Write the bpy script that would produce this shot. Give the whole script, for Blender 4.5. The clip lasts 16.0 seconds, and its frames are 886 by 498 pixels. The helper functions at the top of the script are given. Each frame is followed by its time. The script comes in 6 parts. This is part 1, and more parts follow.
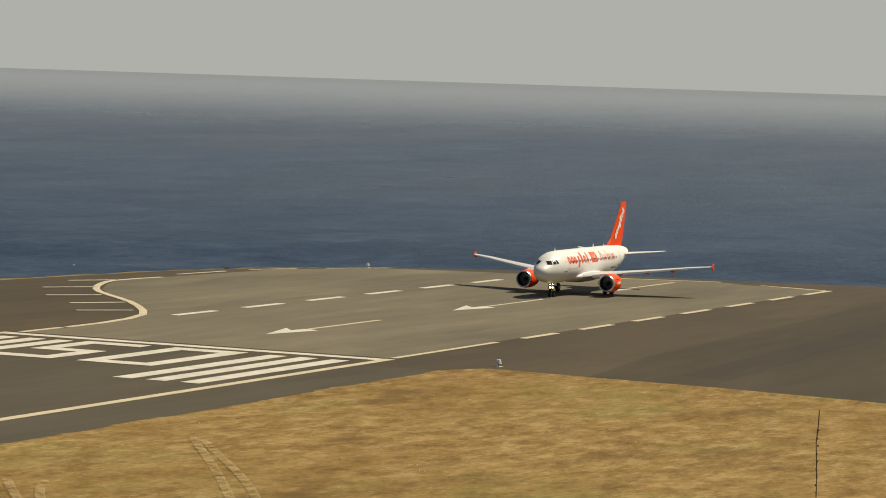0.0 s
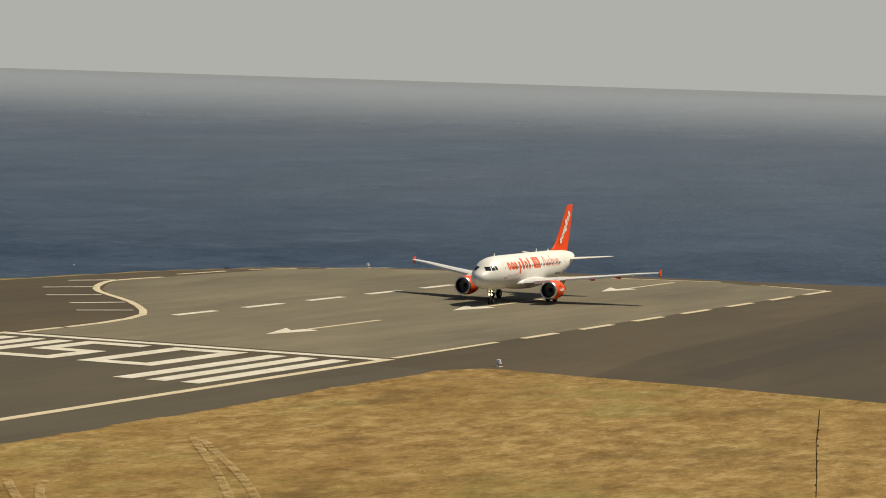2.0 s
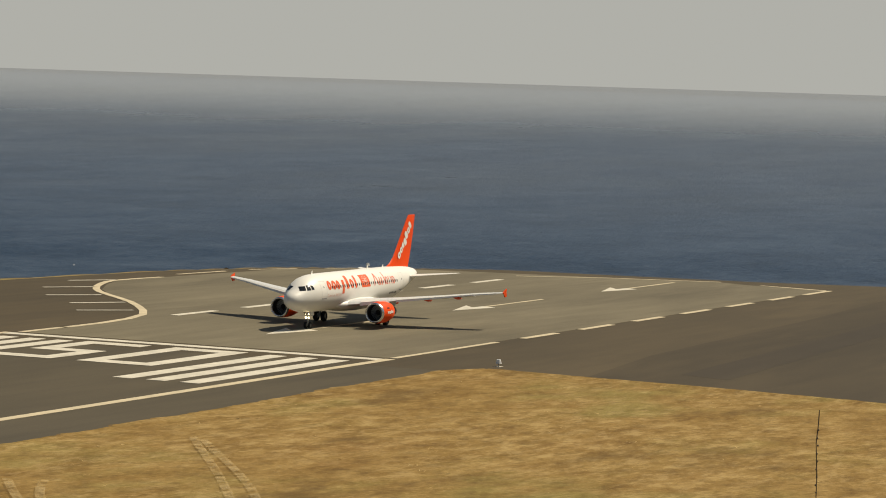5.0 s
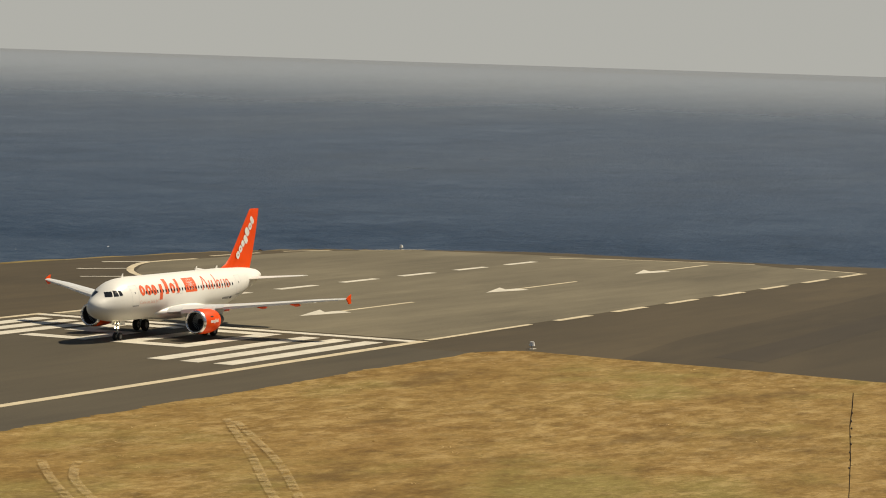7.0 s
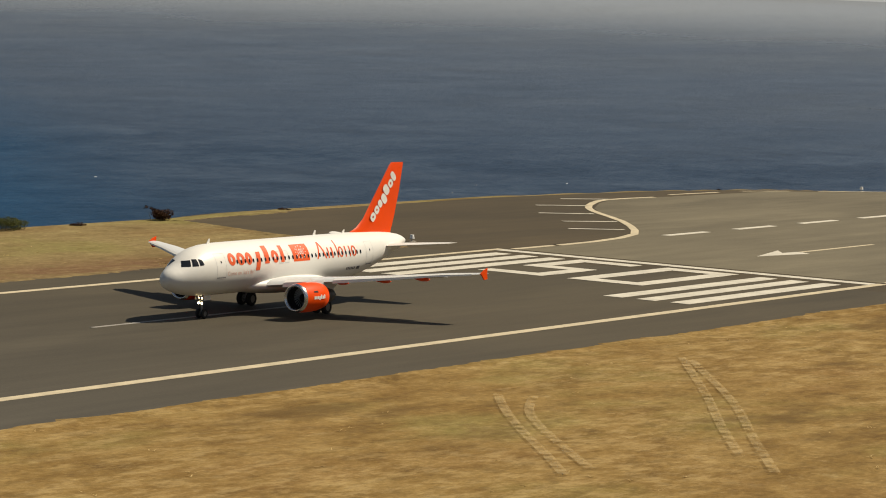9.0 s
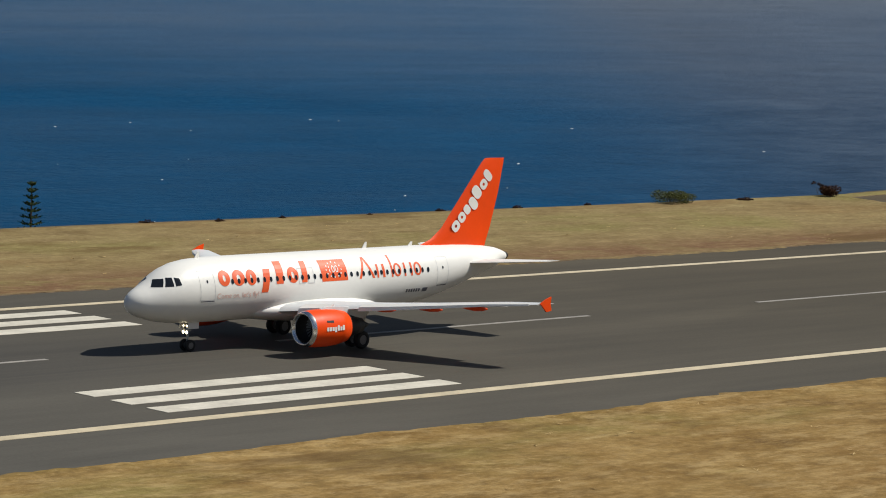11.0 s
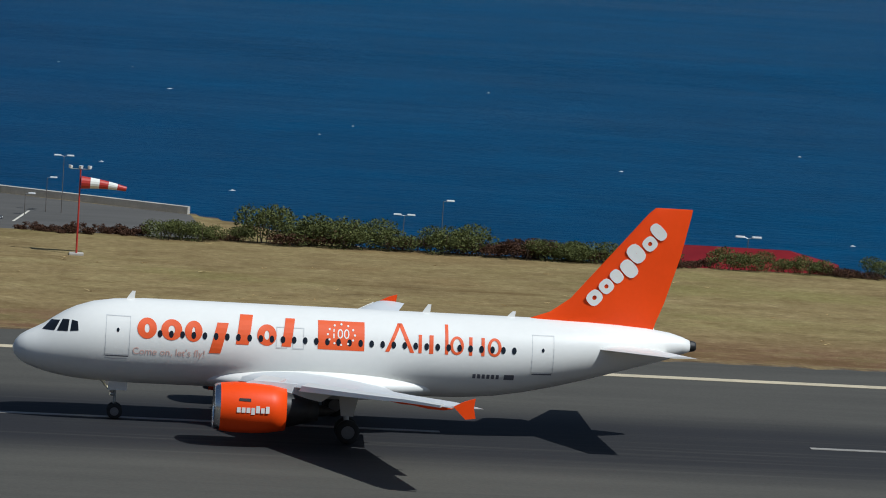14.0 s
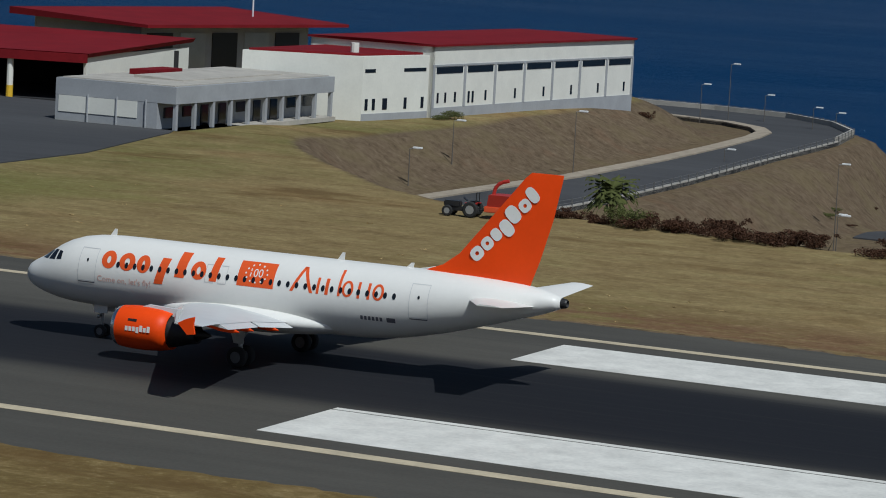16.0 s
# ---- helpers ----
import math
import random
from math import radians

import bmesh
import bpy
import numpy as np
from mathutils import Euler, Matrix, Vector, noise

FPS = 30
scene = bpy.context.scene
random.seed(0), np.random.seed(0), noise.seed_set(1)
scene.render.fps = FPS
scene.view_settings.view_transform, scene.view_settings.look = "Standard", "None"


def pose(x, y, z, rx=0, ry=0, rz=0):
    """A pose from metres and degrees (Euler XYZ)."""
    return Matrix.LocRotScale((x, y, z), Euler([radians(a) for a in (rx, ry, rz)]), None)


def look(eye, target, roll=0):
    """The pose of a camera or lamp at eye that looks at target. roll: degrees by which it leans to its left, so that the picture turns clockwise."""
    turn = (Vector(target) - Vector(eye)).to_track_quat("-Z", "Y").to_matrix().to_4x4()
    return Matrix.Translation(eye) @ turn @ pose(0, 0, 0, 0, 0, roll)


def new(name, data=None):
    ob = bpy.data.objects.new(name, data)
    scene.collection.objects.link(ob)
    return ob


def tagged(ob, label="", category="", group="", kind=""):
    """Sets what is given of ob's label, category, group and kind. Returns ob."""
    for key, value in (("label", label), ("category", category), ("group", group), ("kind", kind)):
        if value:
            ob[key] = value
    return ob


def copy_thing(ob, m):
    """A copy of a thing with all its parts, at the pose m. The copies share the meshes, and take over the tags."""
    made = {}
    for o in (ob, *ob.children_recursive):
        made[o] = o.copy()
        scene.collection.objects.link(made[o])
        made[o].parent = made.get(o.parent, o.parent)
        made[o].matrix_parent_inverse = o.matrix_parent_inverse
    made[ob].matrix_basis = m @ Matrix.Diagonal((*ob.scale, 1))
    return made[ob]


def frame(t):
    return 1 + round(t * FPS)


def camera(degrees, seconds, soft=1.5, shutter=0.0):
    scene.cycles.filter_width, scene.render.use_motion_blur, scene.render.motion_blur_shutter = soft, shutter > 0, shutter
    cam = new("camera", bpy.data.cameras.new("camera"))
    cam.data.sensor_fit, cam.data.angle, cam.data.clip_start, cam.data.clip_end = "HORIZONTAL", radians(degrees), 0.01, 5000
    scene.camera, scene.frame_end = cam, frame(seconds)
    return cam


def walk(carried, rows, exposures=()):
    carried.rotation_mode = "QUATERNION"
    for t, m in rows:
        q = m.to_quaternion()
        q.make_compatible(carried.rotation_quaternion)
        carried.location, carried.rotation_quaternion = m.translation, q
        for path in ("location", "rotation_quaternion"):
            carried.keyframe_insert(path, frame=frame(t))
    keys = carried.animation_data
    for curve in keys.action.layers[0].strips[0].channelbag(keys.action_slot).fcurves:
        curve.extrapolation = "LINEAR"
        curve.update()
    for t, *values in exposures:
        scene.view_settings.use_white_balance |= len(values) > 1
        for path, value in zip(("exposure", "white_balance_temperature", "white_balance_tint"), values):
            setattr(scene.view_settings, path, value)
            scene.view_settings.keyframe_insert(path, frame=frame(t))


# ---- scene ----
# The camera stands on the hillside above the runway and pans with the aircraft.
# x runs along the runway against the take-off direction, y across it towards the sea, z up.
EYE = Vector((0.0, -151.30, 26.75))
cam = camera(16.04, 16.0, soft=1.0)
PAN = [(0, 65.766, -2.968, 1.813), (4.2, 65.766, -2.968, 1.813), (5.4, 65.766, -2.968, 1.813),
       (6.5, 65.689, -3.094, 1.878), (7, 65.164, -3.314, 1.868), (7.5, 63.630, -3.725, 1.949),
       (8, 62.197, -3.887, 2.143), (8.5, 59.342, -4.269, 2.049), (9, 56.860, -4.730, 2.279),
       (9.5, 53.701, -4.947, 2.517), (10, 51.615, -5.058, 2.611), (10.2, 50.469, -5.165, 2.511),
       (12.3, 31.798, -6.376, 3.186), (12.5, 29.441, -6.442, 3.373), (12.8, 25.904, -6.564, 3.612),
       (13, 22.555, -6.632, 3.713), (13.3, 17.427, -6.564, 3.765), (13.5, 14.331, -6.452, 3.769),
       (14, 7.188, -6.562, 3.841), (14.5, -1.739, -6.693, 3.759), (15, -11.908, -6.912, 3.563),
       (15.5, -19.198, -6.800, 3.486), (16, -24.984, -6.624, 3.131)]


def aim(yaw, pitch, roll):
    a, b = radians(yaw), radians(pitch)
    way = Vector((math.sin(a) * math.cos(b), math.cos(a) * math.cos(b), math.sin(b)))
    return look(EYE, EYE + way * 100, roll)


walk(cam, [(t, aim(a, b, c)) for t, a, b, c in PAN],
     exposures=[(0, 0.08, 7600, 7), (8, 0.08, 7800, 8), (10.2, 0.02, 6900, 9), (12.3, 0.0, 5700, 7), (14.3, -0.18, 5600, 6), (15, -0.31, 5600, 6), (16, -0.53, 5650, 6)])

# ---- light ----
SUN = Vector((0.60, -0.43, 1.0)).normalized()
world = bpy.data.worlds.new("world")
scene.world = world
world.use_nodes = True
nt = world.node_tree
sky = nt.nodes.new("ShaderNodeTexSky")
sky.sky_type = "NISHITA"
sky.sun_disc = False
sky.sun_elevation = math.asin(SUN.z)
sky.sun_rotation = math.atan2(SUN.x, SUN.y)
sky.altitude = 80
sky.air_density, sky.dust_density, sky.ozone_density = 1.0, 1.2, 1.6
bg = nt.nodes["Background"]
bg.inputs["Strength"].default_value = 0.05
nt.links.new(sky.outputs[0], bg.inputs["Color"])
sun_data = bpy.data.lights.new("sun", "SUN")
sun_data.energy, sun_data.angle, sun_data.color = 4.5, radians(0.55), (1.0, 0.95, 0.86)
sun = new("sun", sun_data)
sun.matrix_world = look(SUN * 500, (0, 0, 0))


# ---- materials ----
def nodes_of(name):
    m = bpy.data.materials.new(name)
    m.use_nodes = True
    return m, m.node_tree, m.node_tree.nodes["Principled BSDF"]


def link(tree, a, b):
    tree.links.new(a, b)


def noise_node(tree, vec, scale, detail=4.0, rough=0.55):
    n = tree.nodes.new("ShaderNodeTexNoise")
    n.inputs["Scale"].default_value = scale
    n.inputs["Detail"].default_value = detail
    n.inputs["Roughness"].default_value = rough
    tree.links.new(vec, n.inputs["Vector"])
    return n.outputs["Fac"]


def mapped(tree, vec, sx, sy, sz):
    n = tree.nodes.new("ShaderNodeMapping")
    n.inputs["Scale"].default_value = (sx, sy, sz)
    tree.links.new(vec, n.inputs["Vector"])
    return n.outputs[0]


def ramp(tree, fac, *stops):
    n = tree.nodes.new("ShaderNodeValToRGB")
    e = n.color_ramp.elements
    while len(e) < len(stops):
        e.new(0.5)
    for i, (p, c) in enumerate(stops):
        e[i].position, e[i].color = p, (*c, 1)
    tree.links.new(fac, n.inputs[0])
    return n.outputs[0]


def blend(tree, fac, a, b, kind="MIX"):
    n = tree.nodes.new("ShaderNodeMix")
    n.data_type, n.blend_type = "RGBA", kind
    for sock, v in ((n.inputs[0], fac), (n.inputs[6], a), (n.inputs[7], b)):
        if isinstance(v, (int, float)):
            sock.default_value = v
        elif isinstance(v, tuple):
            sock.default_value = (*v, 1)
        else:
            tree.links.new(v, sock)
    return n.outputs[2]


def calc(tree, op, a, b=0.0, clamp=False):
    n = tree.nodes.new("ShaderNodeMath")
    n.operation, n.use_clamp = op, clamp
    for sock, v in ((n.inputs[0], a), (n.inputs[1], b)):
        if isinstance(v, (int, float)):
            sock.default_value = v
        else:
            tree.links.new(v, sock)
    return n.outputs[0]


def band(tree, value, a, b):
    n = tree.nodes.new("ShaderNodeMapRange")
    n.interpolation_type = "SMOOTHSTEP"
    n.inputs[1].default_value, n.inputs[2].default_value = a, b
    tree.links.new(value, n.inputs[0])
    return n.outputs[0]


def relief(tree, bsdf, height, strength, distance):
    n = tree.nodes.new("ShaderNodeBump")
    n.inputs["Strength"].default_value, n.inputs["Distance"].default_value = strength, distance
    tree.links.new(height, n.inputs["Height"])
    tree.links.new(n.outputs[0], bsdf.inputs["Normal"])


def place_of(tree, own=False):
    if own:
        return tree.nodes.new("ShaderNodeTexCoord").outputs["Object"]
    return tree.nodes.new("ShaderNodeNewGeometry").outputs["Position"]


def plain(name, base, rough=0.6, metal=0.0, var=0.12, scale=0.6, bump=0.0, own=True, coat=0.0):
    """A surface of one colour with stains at two scales and a fine relief."""
    m, t, b = nodes_of(name)
    v = place_of(t, own)
    n1, n2 = noise_node(t, v, scale), noise_node(t, v, scale * 9)
    f = calc(t, "ADD", calc(t, "MULTIPLY", n1, 0.65), calc(t, "MULTIPLY", n2, 0.35))
    lo, hi = tuple(c * (1 - var) for c in base), tuple(min(c * (1 + var), 1) for c in base)
    link(t, ramp(t, f, (0.3, lo), (0.7, hi)), b.inputs["Base Color"])
    b.inputs["Metallic"].default_value = metal
    b.inputs["Coat Weight"].default_value = coat
    r = calc(t, "ADD", calc(t, "MULTIPLY", n2, 0.15), rough - 0.07)
    link(t, r, b.inputs["Roughness"])
    if bump:
        relief(t, b, n2, bump, 0.02)
    return m


def make_asphalt(name, dark, light, rubber):
    m, t, b = nodes_of(name)
    v = place_of(t)
    big = noise_node(t, mapped(t, v, 0.012, 0.05, 0.05), 1.0, 5)
    mid = noise_node(t, mapped(t, v, 0.06, 0.5, 0.5), 1.0, 5)
    fine = noise_node(t, v, 5.0, 3)
    f = calc(t, "ADD", calc(t, "MULTIPLY", big, 0.5), calc(t, "ADD", calc(t, "MULTIPLY", mid, 0.27), calc(t, "MULTIPLY", fine, 0.23)))
    col = ramp(t, f, (0.3, dark), (0.68, light))
    stain = noise_node(t, mapped(t, v, 0.02, 0.09, 0.1), 1.0, 6, 0.65)
    col = blend(t, calc(t, "MULTIPLY", band(t, stain, 0.5, 0.68), 0.35), col, tuple(c * 1.25 for c in light))
    if rubber:
        # tyre rubber along the centre, heaviest where aircraft touch down
        sep = t.nodes.new("ShaderNodeSeparateXYZ")
        link(t, v, sep.inputs[0])
        y = calc(t, "ABSOLUTE", calc(t, "SUBTRACT", sep.outputs[1], -0.5))
        # warm colour cast of the eastern view, put into the asphalt's colour
        browner = band(t, sep.outputs[0], 60.0, 240.0)
        col = blend(t, calc(t, "MULTIPLY", browner, 0.8), col, blend(t, 1.0, col, (0.87, 0.72, 0.46), "MULTIPLY"))
        across = calc(t, "SUBTRACT", 1.0, band(t, y, 4.0, 11.0))
        along = calc(t, "SUBTRACT", 1.0, band(t, sep.outputs[0], 0.0, 190.0))
        streak = noise_node(t, mapped(t, v, 0.02, 1.6, 1.0), 1.0, 5, 0.6)
        k = calc(t, "MULTIPLY", calc(t, "MULTIPLY", across, along), band(t, streak, 0.1, 0.5))
        col = blend(t, calc(t, "MULTIPLY", k, 0.92), col, (0.013, 0.013, 0.016))
        worn = calc(t, "SUBTRACT", 1.0, band(t, sep.outputs[0], -45.0, 15.0))
        heart = calc(t, "MULTIPLY", calc(t, "SUBTRACT", 1.0, band(t, y, 7.5, 11.0)), worn)
        col = blend(t, calc(t, "MULTIPLY", heart, calc(t, "ADD", calc(t, "MULTIPLY", band(t, streak, 0.2, 0.6), 0.25), 0.68)), col, (0.0065, 0.007, 0.010))
        lane = noise_node(t, mapped(t, v, 0.004, 0.9, 1.0), 1.0, 4, 0.6)
        col = blend(t, calc(t, "MULTIPLY", band(t, lane, 0.55, 0.75), 0.25), col, (0.03, 0.029, 0.028))
    link(t, col, b.inputs["Base Color"])
    b.inputs["Roughness"].default_value = 0.85
    b.inputs["Specular IOR Level"].default_value = 0.3
    relief(t, b, fine, 0.35, 0.02)
    return m


def make_grass():
    m, t, b = nodes_of("dry_grass")
    v = place_of(t)
    sep = t.nodes.new("ShaderNodeSeparateXYZ")
    link(t, v, sep.inputs[0])
    far = band(t, sep.outputs[1], 0.0, 20.0)
    patch = noise_node(t, mapped(t, v, 0.03, 0.05, 0.05), 1.0, 6, 0.6)
    row = noise_node(t, mapped(t, v, 0.14, 0.26, 0.3), 1.0, 9, 0.74)
    fine = noise_node(t, mapped(t, v, 1.5, 1.7, 1.0), 1.0, 6, 0.78)
    near = ramp(t, row, (0.30, (0.115, 0.064, 0.020)), (0.45, (0.225, 0.136, 0.043)), (0.60, (0.31, 0.202, 0.073)), (0.78, (0.46, 0.35, 0.18)))
    away = ramp(t, row, (0.28, (0.12, 0.084, 0.038)), (0.46, (0.225, 0.165, 0.074)), (0.62, (0.275, 0.215, 0.096)), (0.8, (0.36, 0.30, 0.155)))
    col = blend(t, far, near, away)
    # greener and redder stretches
    col = blend(t, calc(t, "MULTIPLY", band(t, patch, 0.50, 0.68), 0.6), col, (0.205, 0.19, 0.06))
    col = blend(t, calc(t, "MULTIPLY", band(t, patch, 0.46, 0.26), 0.42), col, (0.225, 0.115, 0.042))
    west = calc(t, "MULTIPLY", calc(t, "SUBTRACT", 1.0, far), calc(t, "SUBTRACT", 1.0, band(t, sep.outputs[0], -60.0, 70.0)))
    col = blend(t, calc(t, "MULTIPLY", west, 0.75), col, (0.13, 0.098, 0.038))
    lawn = calc(t, "MULTIPLY", calc(t, "SUBTRACT", 1.0, band(t, sep.outputs[0], -150.0, -118.0)), band(t, patch, 0.35, 0.6))
    col = blend(t, calc(t, "MULTIPLY", lawn, 0.5), col, (0.12, 0.14, 0.036))
    # bare earth beside the far shoulder
    soil = calc(t, "MULTIPLY", band(t, sep.outputs[1], 27.0, 30.0), calc(t, "SUBTRACT", 1.0, band(t, sep.outputs[1], 33.0, 43.0)))
    col = blend(t, calc(t, "MULTIPLY", soil, band(t, row, 0.35, 0.55)), col, (0.165, 0.094, 0.050))
    clump = noise_node(t, mapped(t, v, 0.30, 0.42, 0.4), 1.0, 7, 0.74)
    col = blend(t, calc(t, "MULTIPLY", band(t, clump, 0.48, 0.66), calc(t, "SUBTRACT", 0.55, calc(t, "MULTIPLY", far, 0.2))), col, (0.125, 0.078, 0.028))
    col = blend(t, calc(t, "MULTIPLY", band(t, clump, 0.46, 0.28), 0.35), col, (0.48, 0.37, 0.19))
    col = blend(t, calc(t, "MULTIPLY", band(t, fine, 0.40, 0.70), 0.45), col, (0.085, 0.052, 0.020))
    col = blend(t, calc(t, "MULTIPLY", band(t, fine, 0.46, 0.26), 0.35), col, (0.50, 0.39, 0.20))
    # pale mown straw in broken rows, and darker brown patches
    rows = noise_node(t, mapped(t, v, 0.28, 0.60, 0.5), 1.0, 8, 0.76)
    spread = noise_node(t, mapped(t, v, 0.025, 0.06, 0.05), 1.0, 4, 0.6)
    straw = calc(t, "MULTIPLY", band(t, rows, 0.46, 0.62), band(t, spread, 0.36, 0.56))
    col = blend(t, calc(t, "MULTIPLY", straw, calc(t, "SUBTRACT", 0.34, calc(t, "MULTIPLY", far, 0.2))), col, (0.52, 0.38, 0.18))
    brown_patch = noise_node(t, mapped(t, v, 0.035, 0.10, 0.05), 1.0, 6, 0.66)
    col = blend(t, calc(t, "MULTIPLY", band(t, brown_patch, 0.56, 0.68), 0.7), col, (0.115, 0.070, 0.026))
    # brown banks below the level ground
    slope = t.nodes.new("ShaderNodeSeparateXYZ")
    link(t, t.nodes.new("ShaderNodeNewGeometry").outputs["Normal"], slope.inputs[0])
    steep = calc(t, "SUBTRACT", 1.0, band(t, slope.outputs[2], 0.955, 0.997))
    clod = noise_node(t, v, 0.9, 9, 0.74)
    stony = noise_node(t, mapped(t, v, 0.11, 0.11, 0.2), 1.0, 5, 0.6)
    earth = ramp(t, clod, (0.30, (0.058, 0.041, 0.025)), (0.48, (0.122, 0.088, 0.055)), (0.62, (0.158, 0.118, 0.076)), (0.76, (0.24, 0.19, 0.13)))
    earth = blend(t, calc(t, "MULTIPLY", band(t, stony, 0.50, 0.66), 0.45), earth, (0.150, 0.118, 0.062))
    earth = blend(t, calc(t, "MULTIPLY", band(t, stony, 0.46, 0.30), 0.4), earth, (0.155, 0.092, 0.055))
    col = blend(t, steep, col, earth)
    cut = calc(t, "MULTIPLY", calc(t, "SUBTRACT", 1.0, band(t, sep.outputs[2], -1.7, -0.8)), band(t, sep.outputs[2], -19.0, -13.0))
    col = blend(t, calc(t, "MULTIPLY", cut, 0.9), col, earth)
    link(t, col, b.inputs["Base Color"])
    b.inputs["Roughness"].default_value = 0.95
    b.inputs["Specular IOR Level"].default_value = 0.1
    relief(t, b, calc(t, "ADD", calc(t, "MULTIPLY", clod, 0.6), fine), 0.45, 0.14)
    return m


def make_sea():
    m, t, b = nodes_of("sea_water")
    v = place_of(t)
    swell = noise_node(t, mapped(t, v, 0.010, 0.022, 0.0), 1.0, 6, 0.6)
    band1 = noise_node(t, mapped(t, v, 0.0011, 0.0042, 0.0), 1.0, 6, 0.65)
    chop = noise_node(t, mapped(t, v, 0.16, 0.30, 0.0), 1.0, 5, 0.65)
    sep = t.nodes.new("ShaderNodeSeparateXYZ")
    link(t, v, sep.inputs[0])
    # more gloss and less ripple far out east imitate haze before the horizon
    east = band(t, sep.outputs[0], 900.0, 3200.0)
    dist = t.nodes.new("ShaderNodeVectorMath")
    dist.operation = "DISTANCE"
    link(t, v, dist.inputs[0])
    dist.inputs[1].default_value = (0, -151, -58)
    haze_rim = calc(t, "MULTIPLY", band(t, dist.outputs["Value"], 3300.0, 4650.0), east)
    grain = noise_node(t, mapped(t, v, 0.05, 0.07, 0.0), 1.0, 8, 0.78)
    patchy = noise_node(t, mapped(t, v, 0.006, 0.014, 0.0), 1.0, 7, 0.7)
    lines = noise_node(t, mapped(t, v, 0.016, 0.012, 0.0), 1.0, 6, 0.72)
    f = calc(t, "ADD", calc(t, "MULTIPLY", calc(t, "ADD", band1, lines), 0.24), calc(t, "ADD", calc(t, "MULTIPLY", grain, 0.32), calc(t, "MULTIPLY", patchy, 0.20)))
    col = ramp(t, f, (0.36, (0.0002, 0.026, 0.067)), (0.5, (0.0002, 0.041, 0.104)), (0.64, (0.0005, 0.060, 0.146)))
    # the eastern haze put into the water's colour; deeper blue off the western coast
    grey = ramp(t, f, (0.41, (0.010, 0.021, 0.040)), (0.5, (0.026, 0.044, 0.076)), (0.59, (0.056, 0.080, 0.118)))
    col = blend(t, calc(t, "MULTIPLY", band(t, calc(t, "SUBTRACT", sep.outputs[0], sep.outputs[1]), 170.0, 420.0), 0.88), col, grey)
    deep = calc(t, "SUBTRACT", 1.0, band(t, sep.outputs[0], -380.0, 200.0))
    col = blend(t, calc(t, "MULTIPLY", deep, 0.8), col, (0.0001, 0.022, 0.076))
    link(t, col, b.inputs["Base Color"])
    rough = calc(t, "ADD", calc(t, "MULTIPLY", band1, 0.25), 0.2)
    link(t, calc(t, "MULTIPLY", rough, calc(t, "SUBTRACT", 1.0, calc(t, "MULTIPLY", haze_rim, 0.75))), b.inputs["Roughness"])
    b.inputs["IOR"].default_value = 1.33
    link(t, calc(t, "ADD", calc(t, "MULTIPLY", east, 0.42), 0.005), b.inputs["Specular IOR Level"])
    h = calc(t, "ADD", calc(t, "MULTIPLY", swell, 2.0), chop)
    n = t.nodes.new("ShaderNodeBump")
    n.inputs["Distance"].default_value = 1.6
    link(t, calc(t, "MULTIPLY", calc(t, "SUBTRACT", 1.0, calc(t, "MULTIPLY", haze_rim, 0.92)), 0.6), n.inputs["Strength"])
    link(t, h, n.inputs["Height"])
    link(t, n.outputs[0], b.inputs["Normal"])
    return m


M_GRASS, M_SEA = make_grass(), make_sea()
M_ASPHALT = make_asphalt("runway_asphalt", (0.046, 0.043, 0.036), (0.096, 0.089, 0.074), True)
M_APRON = make_asphalt("old_asphalt", (0.036, 0.027, 0.014), (0.082, 0.060, 0.031), False)
M_PAD = make_asphalt("dusty_asphalt", (0.074, 0.062, 0.040), (0.19, 0.163, 0.107), False)
M_PATCH = make_asphalt("newer_asphalt", (0.026, 0.019, 0.011), (0.050, 0.037, 0.021), False)
M_WORN = make_asphalt("worn_asphalt", (0.026, 0.019, 0.010), (0.064, 0.047, 0.024), False)
M_LOT = make_asphalt("pale_asphalt", (0.060, 0.057, 0.052), (0.115, 0.108, 0.098), False)
M_ROAD = make_asphalt("road_asphalt", (0.040, 0.040, 0.042), (0.075, 0.075, 0.078), False)
M_BLOCK = plain("fresh_runway_paint", (0.70, 0.68, 0.62), 0.7, var=0.2, scale=0.5, own=False)
M_LINE = plain("runway_paint", (0.57, 0.53, 0.44), 0.7, var=0.22, scale=0.5, own=False)
M_AGED = plain("aged_line_paint", (0.52, 0.44, 0.30), 0.75, var=0.25, scale=0.5, own=False)
M_FAINT = plain("worn_line_paint", (0.27, 0.25, 0.22), 0.75, var=0.3, scale=0.7, own=False)
M_WHITE = plain("white_aircraft_paint", (0.79, 0.775, 0.73), 0.42, var=0.03, scale=0.4)
M_GREY = plain("grey_aircraft_paint", (0.62, 0.63, 0.63), 0.4, var=0.06, scale=0.5)
M_ORANGE = plain("orange_aircraft_paint", (0.86, 0.068, 0.001), 0.45, var=0.05, scale=0.5)
M_ORANGE.node_tree.nodes["Principled BSDF"].inputs["Specular IOR Level"].default_value = 0.25
M_ORANGE2 = plain("orange_lettering", (0.76, 0.10, 0.015), 0.45, var=0.04)
M_PALE = plain("pale_orange_lettering", (0.72, 0.45, 0.38), 0.4, var=0.05)
M_DARK = plain("dark_engine_metal", (0.035, 0.034, 0.034), 0.5, metal=0.5, var=0.3)
M_METAL = plain("polished_lip_metal", (0.72, 0.72, 0.72), 0.25, metal=1.0, var=0.05)
M_STEEL = plain("galvanised_steel", (0.42, 0.43, 0.43), 0.45, metal=0.6, var=0.1)
